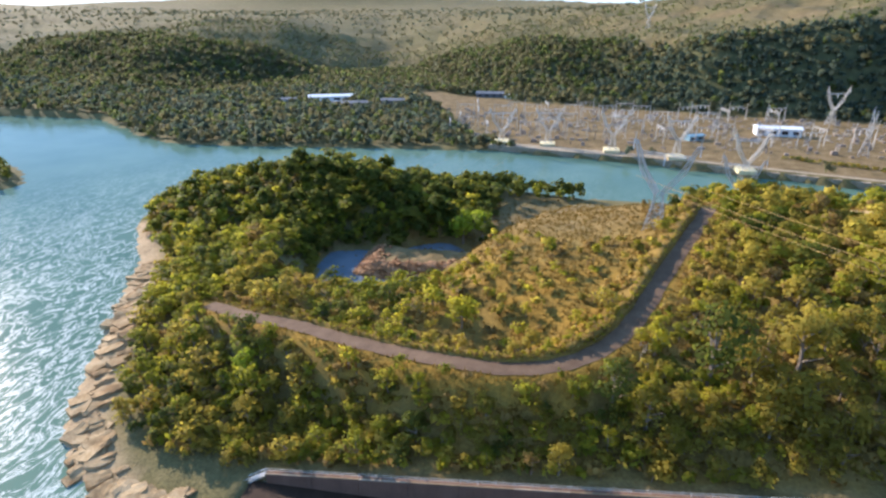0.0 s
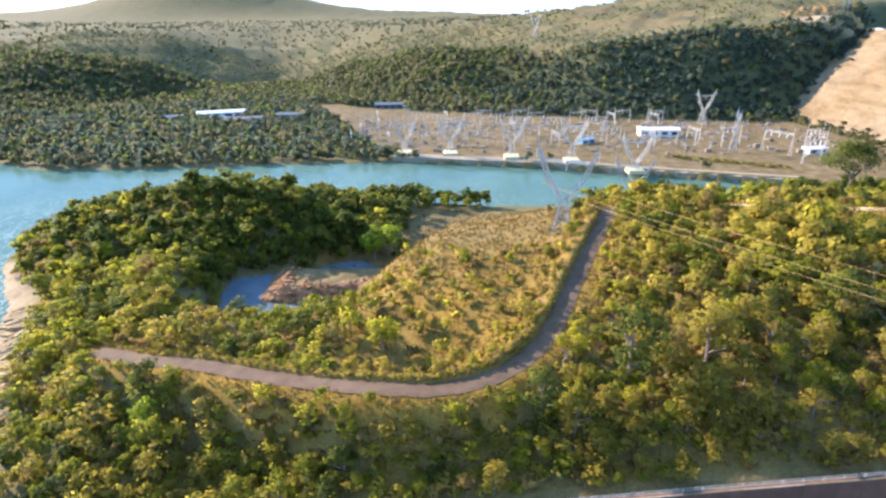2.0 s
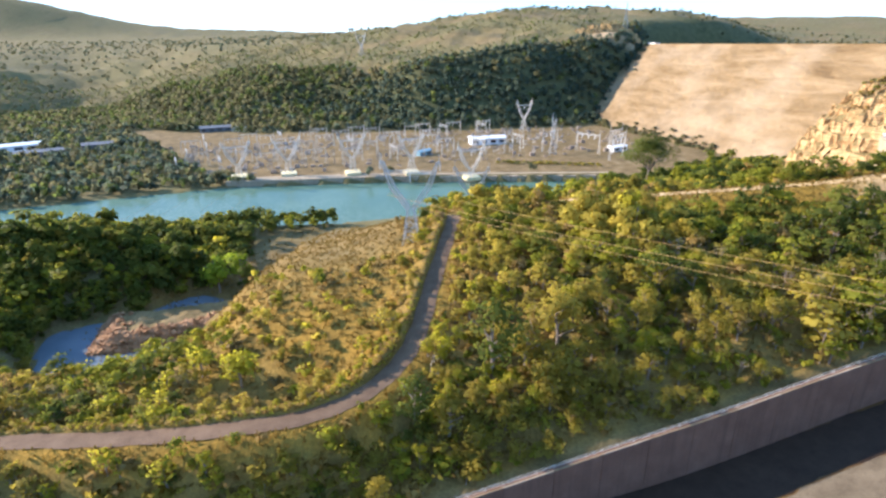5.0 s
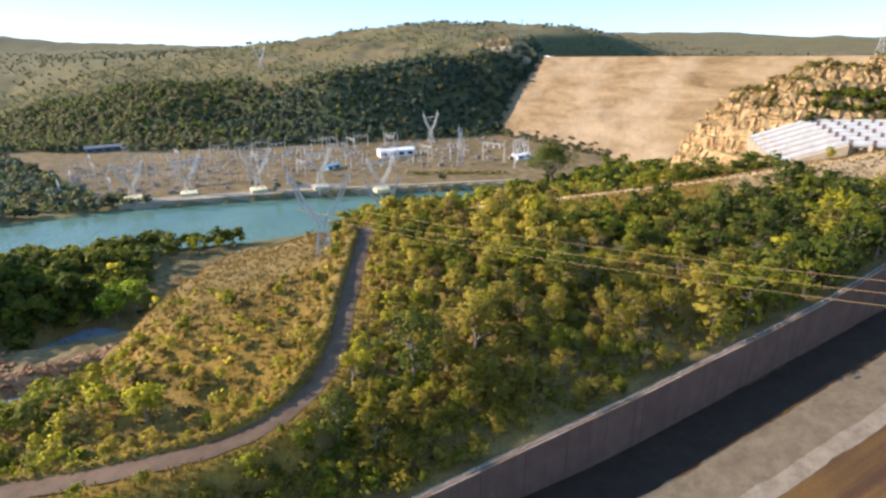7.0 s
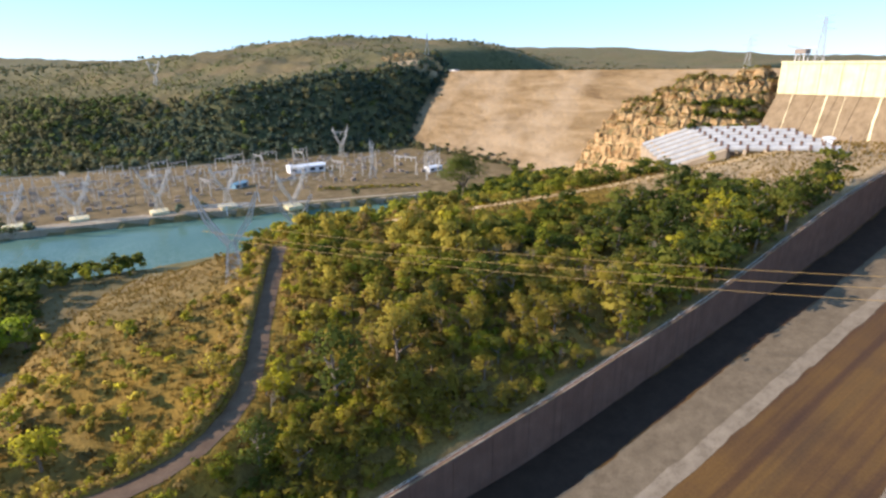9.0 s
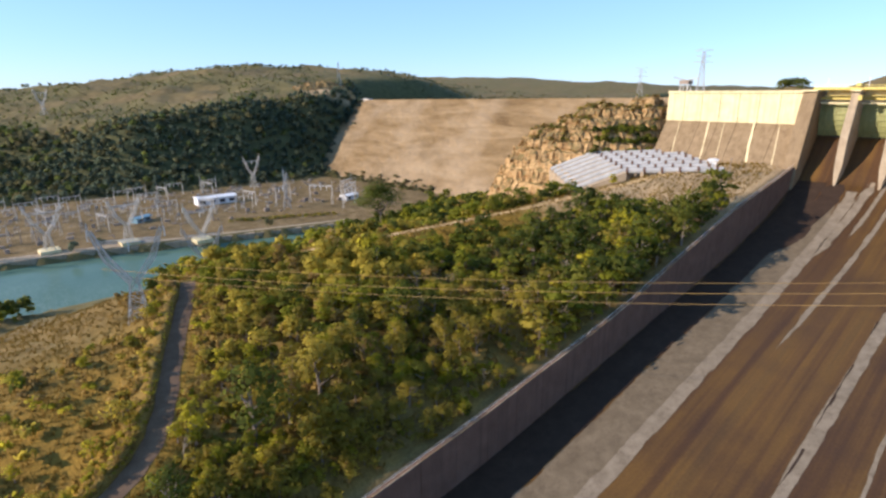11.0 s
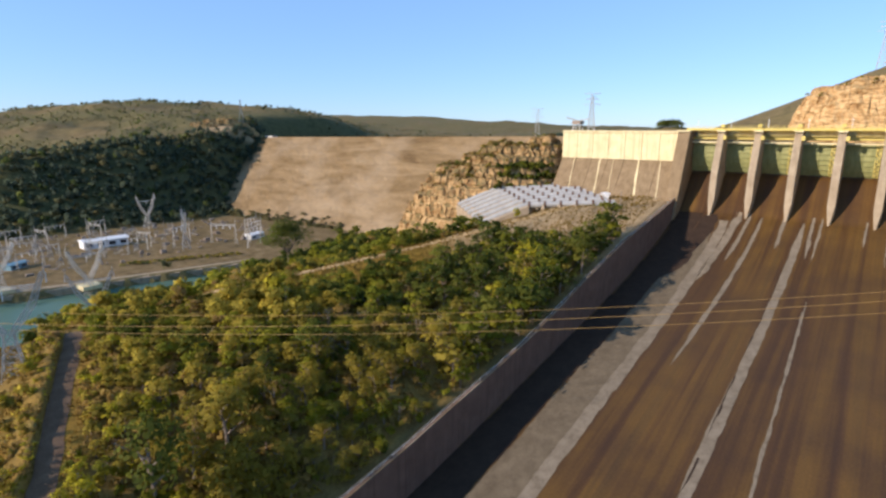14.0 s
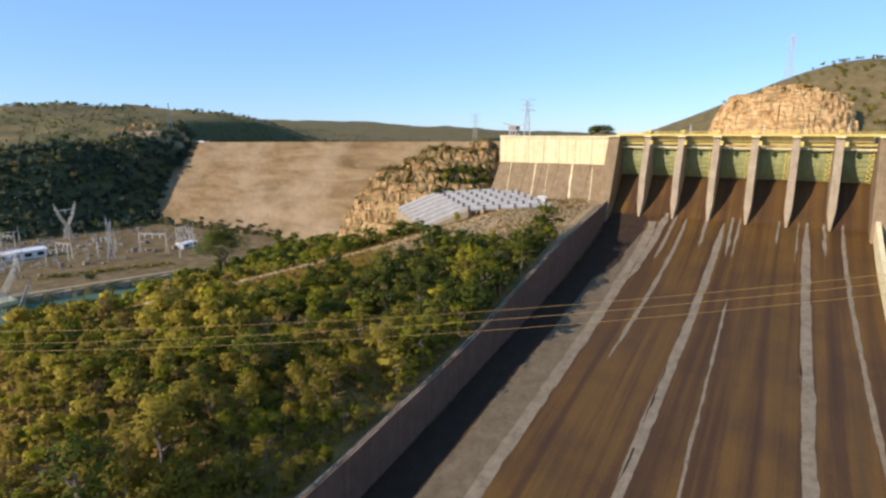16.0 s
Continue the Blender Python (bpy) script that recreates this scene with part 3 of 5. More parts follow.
def bank():
    """The grassy cut bank on the inner side of the road."""
    P = ROAD_LINE
    d = np.gradient(P[:, :2], axis=0)
    d /= np.linalg.norm(d, axis=1)[:, None]
    s = np.stack([d[:, 1], -d[:, 0]], -1)
    k = np.arange(len(P))
    high = np.interp(k, [0, 10, 34, 48, 80, 96], [0.8, 2.3, 2.2, 1.1, 0.8, 0.3]) * (1 + 0.12 * np.sin(k * 0.9) + 0.08 * np.sin(k * 2.3))
    V = []
    for off, f in ((2.75, -0.1), (3.0, 0.35), (3.5, 0.85), (4.3, 1.0), (5.6, 0.8), (8.0, 0.35), (11.0, -0.35)):
        q = P[:, :2] + s * (off + 0.12 * np.sin(k * 1.7 + off))[:, None]
        base = P[:, 2] if off < 5 else land(q[:, 0], q[:, 1])
        V.append(np.column_stack([q, base + high * f + (0.45 * bumpy(q[:, 0], q[:, 1], 6.5) * (off > 3.2) + 0.3 * bumpy(q[:, 0], q[:, 1], 2.6, off) * (off > 3.2))]))
    V = np.stack(V, 1)
    n = V.shape[1]
    i, j = np.meshgrid(np.arange(len(P) - 1), np.arange(n - 1), indexing="ij")
    F = np.stack([i * n + j, i * n + j + 1, (i + 1) * n + j + 1, (i + 1) * n + j], -1).reshape(-1, 4)
    ob = piece("road_bank", V.reshape(-1, 3), F, GROUND, smooth=True)
    a = ob.data.attributes.new("cover", "FLOAT_COLOR", "POINT")
    a.data.foreach_set("color", np.tile([0.15, 0.72, 0, 0], len(P) * n).astype(np.float32))
    return tagged(ob, "golden grassy cut bank beside the road", "bank", kind="structure")


road_bank = bank()

# ---------- spillway ----------
Y_LEFT, Y_RIGHT = 92.0, -37.0
PIER_Y = [74.2, 55.6, 37.0, 18.2, -0.6, -19.4]
cx = np.arange(-66, 392, 2.0)
cy = np.linspace(Y_RIGHT, Y_LEFT, 44)
CX, CY = np.meshgrid(cx, cy, indexing="ij")
ci, cj = np.meshgrid(np.arange(len(cx) - 1), np.arange(43), indexing="ij")
cq = np.stack([ci * 44 + cj, (ci + 1) * 44 + cj, (ci + 1) * 44 + cj + 1, ci * 44 + cj + 1], -1).reshape(-1, 4)
chute = piece("spillway_floor", np.stack([CX, CY, chute_z(CX)], -1).reshape(-1, 3), cq, CHUTE, smooth=True)
tagged(chute, "steep brown algae-stained concrete spillway floor", "spillway", kind="structure")


def strip(x0, x1, y_mid, width, ragged, lift=0.05, drift=0.0, taper=True, mat=None, name="bare_concrete_strip"):
    """A strip down the chute with ragged edges: bare concrete, painted shade band or open joint."""
    xs = np.arange(x0, x1, 2.0)
    t = (xs - x0) / (x1 - x0)
    w = width * (np.minimum(1, np.minimum(t * 5 + 0.1, (1 - t) * 8 + 0.25)) if taper else 1.0)
    r1 = np.repeat(rng.normal(0, ragged, len(xs) // 3 + 1), 3)[:len(xs)] + rng.normal(0, ragged * 0.35, len(xs))
    r2 = np.repeat(rng.normal(0, ragged, len(xs) // 4 + 1), 4)[:len(xs)] + rng.normal(0, ragged * 0.35, len(xs))
    y = y_mid + drift * (t - 0.5)
    lo, hi = y - w / 2 + r1, np.maximum(y + w / 2 + r2, y - w / 2 + r1 + 0.08)
    V = np.stack([np.column_stack([xs, a, chute_z(xs) + lift]) for a in (lo, (lo + hi) / 2, hi)], 1).reshape(-1, 3)
    i, j = np.meshgrid(np.arange(len(xs) - 1), np.arange(2), indexing="ij")
    F = np.stack([i * 3 + j, (i + 1) * 3 + j, (i + 1) * 3 + j + 1, i * 3 + j + 1], -1).reshape(-1, 4)
    ob = piece(name, V, F, mat or CONC_DRY, chute)
    return ob


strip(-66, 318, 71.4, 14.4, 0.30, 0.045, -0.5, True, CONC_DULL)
# upper end of the wall's cast shadow, painted on the floor
strip(262, 336, 75.0, 9.0, 0.5, 0.062, -5.0, True, SHADE_JOINT, "algae_band")
strip(-66, 330, 64.6, 4.4, 0.20, 0.055, 0.8, False)
# main band of painted wall shadow along the wall's foot
strip(-66, 336, 85.4, 13.0, 0.30, 0.065, -2.0, False, SHADE_JOINT, "algae_band")
strip(190, 335, 49.6, 1.9, 0.13, drift=-4)
strip(96, 334, 29.6, 3.4, 0.16, drift=-2.4)
strip(100, 262, 17.2, 0.9, 0.15, drift=2)
strip(60, 338, -11.6, 3.6, 0.15, drift=3.5)
strip(130, 338, -27.4, 1.6, 0.14, drift=5)
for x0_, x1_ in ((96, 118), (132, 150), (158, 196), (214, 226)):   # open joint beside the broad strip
    strip(x0_, x1_, 31.2, 0.45, 0.12, 0.07, -0.25, True, SHADE_JOINT, "open_joint")
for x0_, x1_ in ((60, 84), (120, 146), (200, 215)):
    strip(x0_, x1_, -9.9, 0.4, 0.12, 0.07, 0.3, True, SHADE_JOINT, "open_joint")
strip(250, 338, 64.5, 0.9, 0.3, drift=-8)
strip(296, 337, 21.0, 0.8, 0.25)
strip(300, 338, -6.0, 0.7, 0.2)
strip(40, 66, 21.5, 0.7, 0.3)
strip(262, 337, 60.8, 3.6, 0.2, 0.055, -4)
strip(288, 337, 54.6, 1.6, 0.2, 0.06, -2)
strip(306, 338, 37.2, 1.5, 0.16, 0.06)
strip(300, 338, 24.2, 1.2, 0.16, 0.06, 1)
strip(316, 338, 2.6, 0.9, 0.14, 0.06)
strip(308, 338, -17.6, 1.3, 0.15, 0.06, 1)

# side walls in cast panels
wall_left = tagged(new("spillway_wall"), "tall stained, shade-coloured concrete spillway side wall with a narrow worn coping", "wall", kind="structure")
edges = np.arange(-62, 346, 12.0)
for x0, x1 in zip(edges, edges[1:]):
    x0, x1 = x0 + 0.03, min(x1, 346) - 0.03
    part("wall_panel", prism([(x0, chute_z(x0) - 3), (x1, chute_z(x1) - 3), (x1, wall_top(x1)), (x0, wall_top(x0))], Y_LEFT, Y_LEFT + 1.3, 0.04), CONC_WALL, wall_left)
    part("coping", prism([(x0, wall_top(x0) + 0.003), (x1, wall_top(x1) + 0.003), (x1, wall_top(x1) + 0.16), (x0, wall_top(x0) + 0.16)], Y_LEFT - 0.05, Y_LEFT + 0.36, 0.03), CONC_FACE if int(x0) % 5 < 3 else CONC, wall_left)
rail = tagged(new("wall_railing"), "thin galvanised pipe railing along the wall top", "railing")
for x0, x1 in zip(edges, edges[1:]):
    for z in (0.75, 1.3):
        piece("rail", *beams([((x0, Y_LEFT + 0.6, wall_top(x0) + z), (x1, Y_LEFT + 0.6, wall_top(x1) + z), 0.07)]), STEEL, rail)
    for x in np.arange(x0, x1, 4.0):
        piece("post", *beams([((x, Y_LEFT + 0.6, wall_top(x) + 0.3), (x, Y_LEFT + 0.6, wall_top(x) + 1.35), 0.10)]), STEEL, rail)
stair = tagged(new("end_stair"), "steel stair with handrails at the wall's end", "stair")
for k in range(14):
    piece("tread", *slab((-62.6 - k * 0.45, Y_LEFT - 0.3, 4.3 - k * 0.3), (-62.1 - k * 0.45, Y_LEFT + 1.0, 4.36 - k * 0.3)), STEEL, stair)
for y in (Y_LEFT - 0.35, Y_LEFT + 1.05):
    piece("stringer", *beams([((-62, y, 4.2), (-69, y, -0.4), 0.2)]), STEEL, stair)
    piece("handrail", *beams([((-62, y, 5.4), (-69, y, 0.8), 0.12)]), WHITE, stair)
wall_right = tagged(new("dividing_wall"), "sunlit concrete dividing wall of the spillway", "wall", kind="structure")
for x0, x1 in zip(edges, edges[1:]):
    x0, x1 = x0 + 0.03, x1 - 0.03
    # pale concrete puts the sunlit look of this side into the colour
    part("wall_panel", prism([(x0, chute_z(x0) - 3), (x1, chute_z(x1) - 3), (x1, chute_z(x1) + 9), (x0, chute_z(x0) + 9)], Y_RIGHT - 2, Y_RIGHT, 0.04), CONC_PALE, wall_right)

# piers, gates and the bridge on the crest
CREST = 109.0


def pier(y, half=1.75):
    root = tagged(new("spillway_pier"), "grey concrete spillway pier with a raked nose", "pier", "piers between the gates")
    root.location = (338, y, 64)
    out = [(-5, -2.5), (-4.5, 8), (-3.6, 22), (4.5, 44.4), (30, 44.4), (30, 10), (18, 2), (8, -3)]
    bm = prism([(x, z) for x, z in out], -half, half, 0.0)
    for v in bm.verts:   # pointed foot
        if v.co.x < -3 and v.co.z < 0:
            v.co.y *= 0.25
            v.co.x -= 1.0
    bmesh.ops.bevel(bm, geom=bm.edges[:], offset=0.12, segments=1, affect="EDGES")
    part("shaft", bm, CONC, root)
    cap = part("cap", block((2.6, -half - 0.35, 44.42), (30, half + 0.35, 45.3)), CONC_PALE, root)
    part("hoist_box", block((6.5, -1.0, 46.9), (9.2, 1.0, 48.6)), YELLOW, cap, "yellow hoist housing")
    part("side_bracket", block((1.0, -half - 1.6, 40.2), (3.0, -half - 0.02, 42.6)), YELLOW, root, "yellow bracket under the bridge")
    return root


for y in PIER_Y:
    pier(y)
for y0, y1, name in ((Y_LEFT - 1.2, Y_LEFT + 5.5, "abutment_pier"), (Y_RIGHT - 6, Y_RIGHT + 1.5, "abutment_pier")):
    root = tagged(new("abutment_pier"), "broad raked concrete abutment beside the gates", "pier", "piers between the gates")
    # darker face concrete puts the abutment's shade into its colour
    part("shaft", prism([(322, 52), (326, 66), (333, 84), (342.5, CREST - 0.6), (368, CREST - 0.6), (368, 60)], y0, y1, 0.12), CONC_FACE, root)
    part("cap", block((341, y0 - 0.3, CREST - 0.57), (368, y1 + 0.3, CREST + 0.3)), CONC_PALE, root)

walls_y = [Y_LEFT - 1.2] + PIER_Y + [Y_RIGHT + 1.5]
for k, (a, b) in enumerate(zip(walls_y, walls_y[1:])):
    hi, lo = (a - (1.75 if k else 0)) - 0.1, b + (1.75 if k < 6 else 0) + 0.1
    root = tagged(new("spillway_gate"), "green-painted steel radial spillway gate, closed", "gate", "spillway gates")
    th = np.radians(np.linspace(-32, 24, 15))
    gxp, gzp = 371 - 19.0 * np.cos(th), 95.5 + 19.0 * np.sin(th)
    V = np.concatenate([np.column_stack([gxp, 0 * th + y, gzp]) for y in (lo, hi)] + [np.column_stack([gxp + 0.4, 0 * th + y, gzp]) for y in (lo, hi)])
    n = len(th)
    F = [(i, n + i, n + i + 1, i + 1) for i in range(n - 1)] + [(2 * n + i, 2 * n + i + 1, 3 * n + i + 1, 3 * n + i) for i in range(n - 1)]
    piece("skin_plate", V, F, GATE, root, smooth=True)
    for i in range(1, n, 2):
        piece("girder", *beams([((gxp[i] - 0.35, lo, gzp[i]), (gxp[i] - 0.35, hi, gzp[i]), 0.42)]), GATE, root)
    for f in (0.17, 0.5, 0.83):
        y = lo + (hi - lo) * f
        piece("stiffener", *tube([(gxp[i] - 0.3, y, gzp[i]) for i in range(n)], 0.2, 4), GATE, root)
    piece("ladder_frame", *beams([((gxp[i] - 1.0, lo + 0.5 + 1.7 * (i % 2), gzp[i]), (gxp[i + 1] - 1.0, lo + 0.5 + 1.7 * ((i + 1) % 2), gzp[i + 1]), 0.30) for i in range(n - 1)]), YELLOW, root, "yellow zigzag ladder frame")
    for dy in (0.35, 2.3):
        piece("ladder_rail", *tube([(gxp[i] - 1.0, lo + dy, gzp[i]) for i in range(n)], 0.17, 4), YELLOW, root, "yellow ladder upright")
    piece("pale_beam", *slab((348.6, lo, 102.2), (349.6, hi, 103.0)), CONC_PALE, root, "pale beam under the walkway")
    piece("top_beam", *slab((350, lo, 104.4), (351.2, hi, 105.6)), YELLOW, root, "yellow beam over the gate")

breast = tagged(new("breast_wall"), "pale concrete breast wall above the gates", "wall", kind="structure")
for a, b in zip(walls_y, walls_y[1:]):
    part("wall_panel", block((351.6, b + 1.9, 104.0), (353.2, a - 1.9, CREST + 0.3)), CONC_PALE, breast)
    part("walkway", block((348.2, b + 1.9, 106.2), (351.5, a - 1.9, 106.5), 0.03), YELLOW, breast, "narrow yellow walkway")
bridge = tagged(new("crest_bridge"), "yellow-edged service bridge along the dam crest", "bridge")
part("deck", block((347, Y_RIGHT - 60, CREST + 0.35), (356, Y_LEFT + 2, CREST + 1.1)), CONC_PALE, bridge)
part("edge_beam", block((346.2, Y_RIGHT - 60, CREST + 0.2), (346.95, Y_LEFT + 2, CREST + 1.5)), YELLOW, bridge, "yellow edge beam")
for y in np.arange(Y_RIGHT - 58, Y_LEFT + 2, 3.1):
    piece("post", *beams([((346.6, y, CREST + 1.5), (346.6, y, CREST + 2.7), 0.14)]), YELLOW, bridge)
for z in (2.1, 2.7):
    piece("rail", *beams([((346.6, Y_RIGHT - 58, CREST + z), (346.6, Y_LEFT + 2, CREST + z), 0.14)]), YELLOW, bridge)
for y in [Y_LEFT] + PIER_Y:
    lamp = tagged(new("crest_lamp"), "slim pale lamp post on the bridge", "lamp post", "lamps along the crest")
    lamp.location = (351, y - 3, CREST + 1.1)
    piece("pole", *beams([((0, 0, 0), (0, 0, 5.0), 0.22)]), WHITE, lamp)
    piece("lamp_head", *slab((-0.9, -0.25, 4.9), (0.3, 0.25, 5.15)), WHITE, lamp)

# gravity section beside the gates: upright head over a sloping face, in monoliths
Y_END = 172.0
gravity = tagged(new("gravity_dam"), "sunlit concrete gravity dam with a stained sloping face", "dam", kind="structure")
ys = np.linspace(Y_LEFT + 5.6, Y_END, 8)
for y0, y1 in zip(ys, ys[1:]):
    part("monolith", prism([(345, 107.6), (345, 91), (322, 60), (322, 50), (362, 50), (362, 107.6)], y0 + 0.06, y1 - 0.06, 0.1), CONC_FACE, gravity)
    part("head_panel", block((344.5, y0 + 0.12, 91.2), (344.97, y1 - 0.12, 107.5)), CONC_PALE, gravity)
    part("parapet", block((343.9, y0 + 0.05, 107.62), (345.2, y1 - 0.05, 109.0)), CONC_PALE, gravity)
part("crest_deck", block((345.25, Y_LEFT + 5.6, 107.62), (362, Y_END, 108.2)), CONC, gravity)
for f, wd in ((0.12, 0.18), (0.30, 0.5), (0.52, 0.14), (0.64, 0.36), (0.88, 0.2)):
    y = Y_LEFT + 6 + (Y_END - Y_LEFT - 6) * f
    ragged = rng.normal(0, 0.25, 9)
    V = []
    for i in range(9):
        t = i / 8
        px_, pz_ = 345 - 23 * t - 0.05, 91 - 31 * t + 0.05
        V += [(px_, y + ragged[i] * wd - wd - 5 * t, pz_), (px_, y - ragged[8 - i] * wd + wd - 5 * t, pz_)]
    piece("lime_run", V, [(2 * i, 2 * i + 1, 2 * i + 3, 2 * i + 2) for i in range(8)], CONC_PALE, gravity, "pale lime run down the face")

# crane on the far end of the crest
crane = tagged(new("gantry_crane"), "small dark gantry crane on the dam crest", "crane")
for dx in (0, 5):
    for dy in (0, 5):
        piece("leg", *beams([((350 + dx, 163 + dy, 108.2), (350.6 + dx * 0.8, 163.5 + dy * 0.8, 113), 0.5)]), STEEL, crane)
part("machine_house", block((349.5, 162.5, 113.02), (355.5, 168.5, 115.4)), YARD, crane)
piece("jib", *beams([((352, 165, 115.3), (348, 172, 117.4), 0.6), ((352, 165, 115.3), (353, 158, 116.5), 0.6)]), STEEL, crane)

# ---------- the rockfill dam ----------
def rockfill():
    a, b = np.linspace(0, 1, 90), np.linspace(0, 1, 50)
    A, B = np.meshgrid(a, b, indexing="ij")
    toe_p = np.stack([350 + 40 * A, 690 - 330 * A, 4 + 0 * A], -1)
    top_p = np.stack([492 + 6 * A, 730 - 520 * A, 97 + 6 * A], -1)
    P = toe_p * (1 - B[..., None]) + top_p * B[..., None]
    bump = bumpy(P[..., 1], P[..., 2] * 2, 60) * 1.0 + bumpy(P[..., 1], P[..., 2] * 2, 17, 2) * 0.45 + rng.normal(0, 0.16, A.shape)
    P[..., 0] -= bump * (B < 0.985)
    P[..., 2] += bump * 0.4 * (B < 0.985)
    i, j = np.meshgrid(np.arange(89), np.arange(49), indexing="ij")
    F = np.stack([i * 50 + j, (i + 1) * 50 + j, (i + 1) * 50 + j + 1, i * 50 + j + 1], -1).reshape(-1, 4)[:, ::-1]
    root = tagged(new("rockfill_dam"), "broad pale sandy rockfill embankment dam", "dam", kind="structure")
    piece("face", P.reshape(-1, 3), F, FILL, root)
    V = []
    for t in np.linspace(0, 1, 20):
        x, y, z = 492 + 6 * t, 730 - 520 * t, 97 + 6 * t
        V += [(x, y, z - 0.3), (x, y, z + 0.9), (x + 0.6, y, z + 0.9), (x + 0.6, y, z), (x + 9, y, z), (x + 9, y, z - 60)]
    F = [(6 * k + m, 6 * k + m + 1, 6 * k + m + 7, 6 * k + m + 6) for k in range(19) for m in range(5)]
    piece("crest_road", V, F, FILL, root, "pale crest road with a low parapet")


rockfill()
gate_house = tagged(new("abutment_hut"), "low white hut at the dam's abutment", "hut")
part("wall", block((495, 706, 96), (503, 724, 99.5)), WHITE, gate_house)
part("roof", block((494.4, 705.4, 99.52), (503.6, 724.6, 100.0)), GREYROOF, gate_house)


# ---------- rocky knolls ----------
LEDGES = {}


def crag(mat, name, label, cx_, cy_, rx, ry, z0, h, turn, seed, res=64, rise=2.0, tilt=0.0):
    """A craggy knoll with stepped ledges."""
    r, a = np.linspace(0, 1, res // 2), np.linspace(0, 2 * np.pi, res * 2, endpoint=False)
    R, A = np.meshgrid(r, a, indexing="ij")
    u, v = R * np.cos(A) * rx, R * np.sin(A) * ry
    c, s = math.cos(radians(turn)), math.sin(radians(turn))
    x, y = cx_ + u * c - v * s, cy_ + u * s + v * c
    prof = (1 - R ** rise)
    z = h * (1 + tilt * u / rx) * prof + bumpy(x, y, 45, seed) * h * 0.10 * (1 - R) + bumpy(x, y, 16, seed + 1) * 2.4 * (1 - R * 0.5)
    led = 7.0
    z = led * (np.floor(z / led) + step(0.55, 1.0, z / led - np.floor(z / led)))
    jag = rng.normal(0, 1, z.shape)
    x, y, z = x + jag * 0.7 * (R > 0.1) + bumpy(z * 2, A * 9, 11, seed) * 1.5 * (R > 0.1), y + rng.normal(0, 0.7, z.shape) * (R > 0.1), z + rng.normal(0, 0.5, z.shape) * (R > 0.1)
    V = np.stack([x, y, z0 + z], -1).reshape(-1, 3)
    m = res * 2
    i, j = np.meshgrid(np.arange(res // 2 - 1), np.arange(m), indexing="ij")
    F = np.stack([i * m + j, (i + 1) * m + j, (i + 1) * m + (j + 1) % m, i * m + (j + 1) % m], -1).reshape(-1, 4)
    ob = piece(name, V, F, mat)
    LEDGES[name] = V
    return tagged(ob, label, "rock")


crag(OCHRE, "rock_outcrop", "craggy ochre sandstone outcrop beside the dam", 342, 224, 76, 42, 28, 68, 118, 1.0, 120, 4.5, -0.32)
crag(BLUFF, "rock_bluff", "bare sandstone bluff above the spillway gates", 548, 12, 60, 36, 80, 68, 90, 3.0, 90, 6.0, -0.02)
crag(OCHRE, "cliff_band", "pale broken cliff on the far hill", 462, 786, 60, 22, 97, 27, -20, 2.0, 48, 3.5)

# ---------- penstocks ----------
for k in range(9):
    t = k / 8
    sx, sy, sz = 301 + 48 * t, 117 + 56 * t, 69.0 + 5.0 * t
    root = tagged(new("penstock"), "large pale painted steel penstock on concrete saddles", "penstock", "penstocks on the slope")
    p0, p1 = np.array((sx, sy, sz)), np.array((sx - 22, sy + 46, sz - 3.0))
    p2 = p1 + np.array((-15, 21, -11.0))
    pts = [p0, p0 + (p1 - p0) * 0.3, p0 + (p1 - p0) * 0.6, p1 - (p1 - p0) * 0.06, p1 + (p2 - p1) * 0.06, p1 + (p2 - p1) * 0.5, p2]
    piece("pipe", *tube(pts, 1.75, 14), TUBE, root, smooth=True)
    for f in np.linspace(0.06, 0.94, 6):
        c = p0 + (p1 - p0) * f
        part("saddle", block((c[0] - 2.6, c[1] - 0.9, c[2] - 7), (c[0] + 2.6, c[1] + 0.9, c[2] - 0.4)), CONC, root)
        # dark rings stand in for the shadow gaps at the saddles
        V, F = tube([c - (p1 - p0) * 0.012, c + (p1 - p0) * 0.012], 2.1, 14)
        piece("ring", V, F, CONC_WALL, root)
    c = p1 + (p2 - p1) * 0.5
    part("saddle", block((c[0] - 2.6, c[1] - 12, c[2] - 12), (c[0] + 2.6, c[1] + 12, c[2] - 2.2)), CONC, root)


apron = tagged(new("penstock_apron"), "tan concrete apron bedding the lower penstocks", "apron", kind="structure")
for k in range(9):
    t = k / 8
    sx, sy, sz = 301 + 48 * t, 117 + 56 * t, 69.0 + 5.0 * t
    a0, a1 = np.array((sx - 21.5, sy + 45, sz - 2.6)), np.array((sx - 37.5, sy + 67.5, sz - 14.4))
    e = np.array((3.05, 3.55, 0.31))
    V = [a0 - e, a0 + e, a1 + e, a1 - e] + [p - (0, 0, 16) for p in (a0 - e, a0 + e, a1 + e, a1 - e)]
    piece("apron_bay", V, [(0, 1, 2, 3), (4, 7, 6, 5), (0, 4, 5, 1), (1, 5, 6, 2), (2, 6, 7, 3), (3, 7, 4, 0)], CONC, apron)

# ---------- lattice towers ----------
def lattice(a0, a1, b0, b1, n, w):
    """A flat truss between two chords."""
    a0, a1, b0, b1 = (np.array(p, float) for p in (a0, a1, b0, b1))
    rows = []
    for i in range(n):
        s, t = i / n, (i + 1) / n
        p, q = a0 + (a1 - a0) * s, a0 + (a1 - a0) * t
        r, u = b0 + (b1 - b0) * s, b0 + (b1 - b0) * t
        rows += [(p, u, w), (r, q, w), (q, u, w)]
    return rows


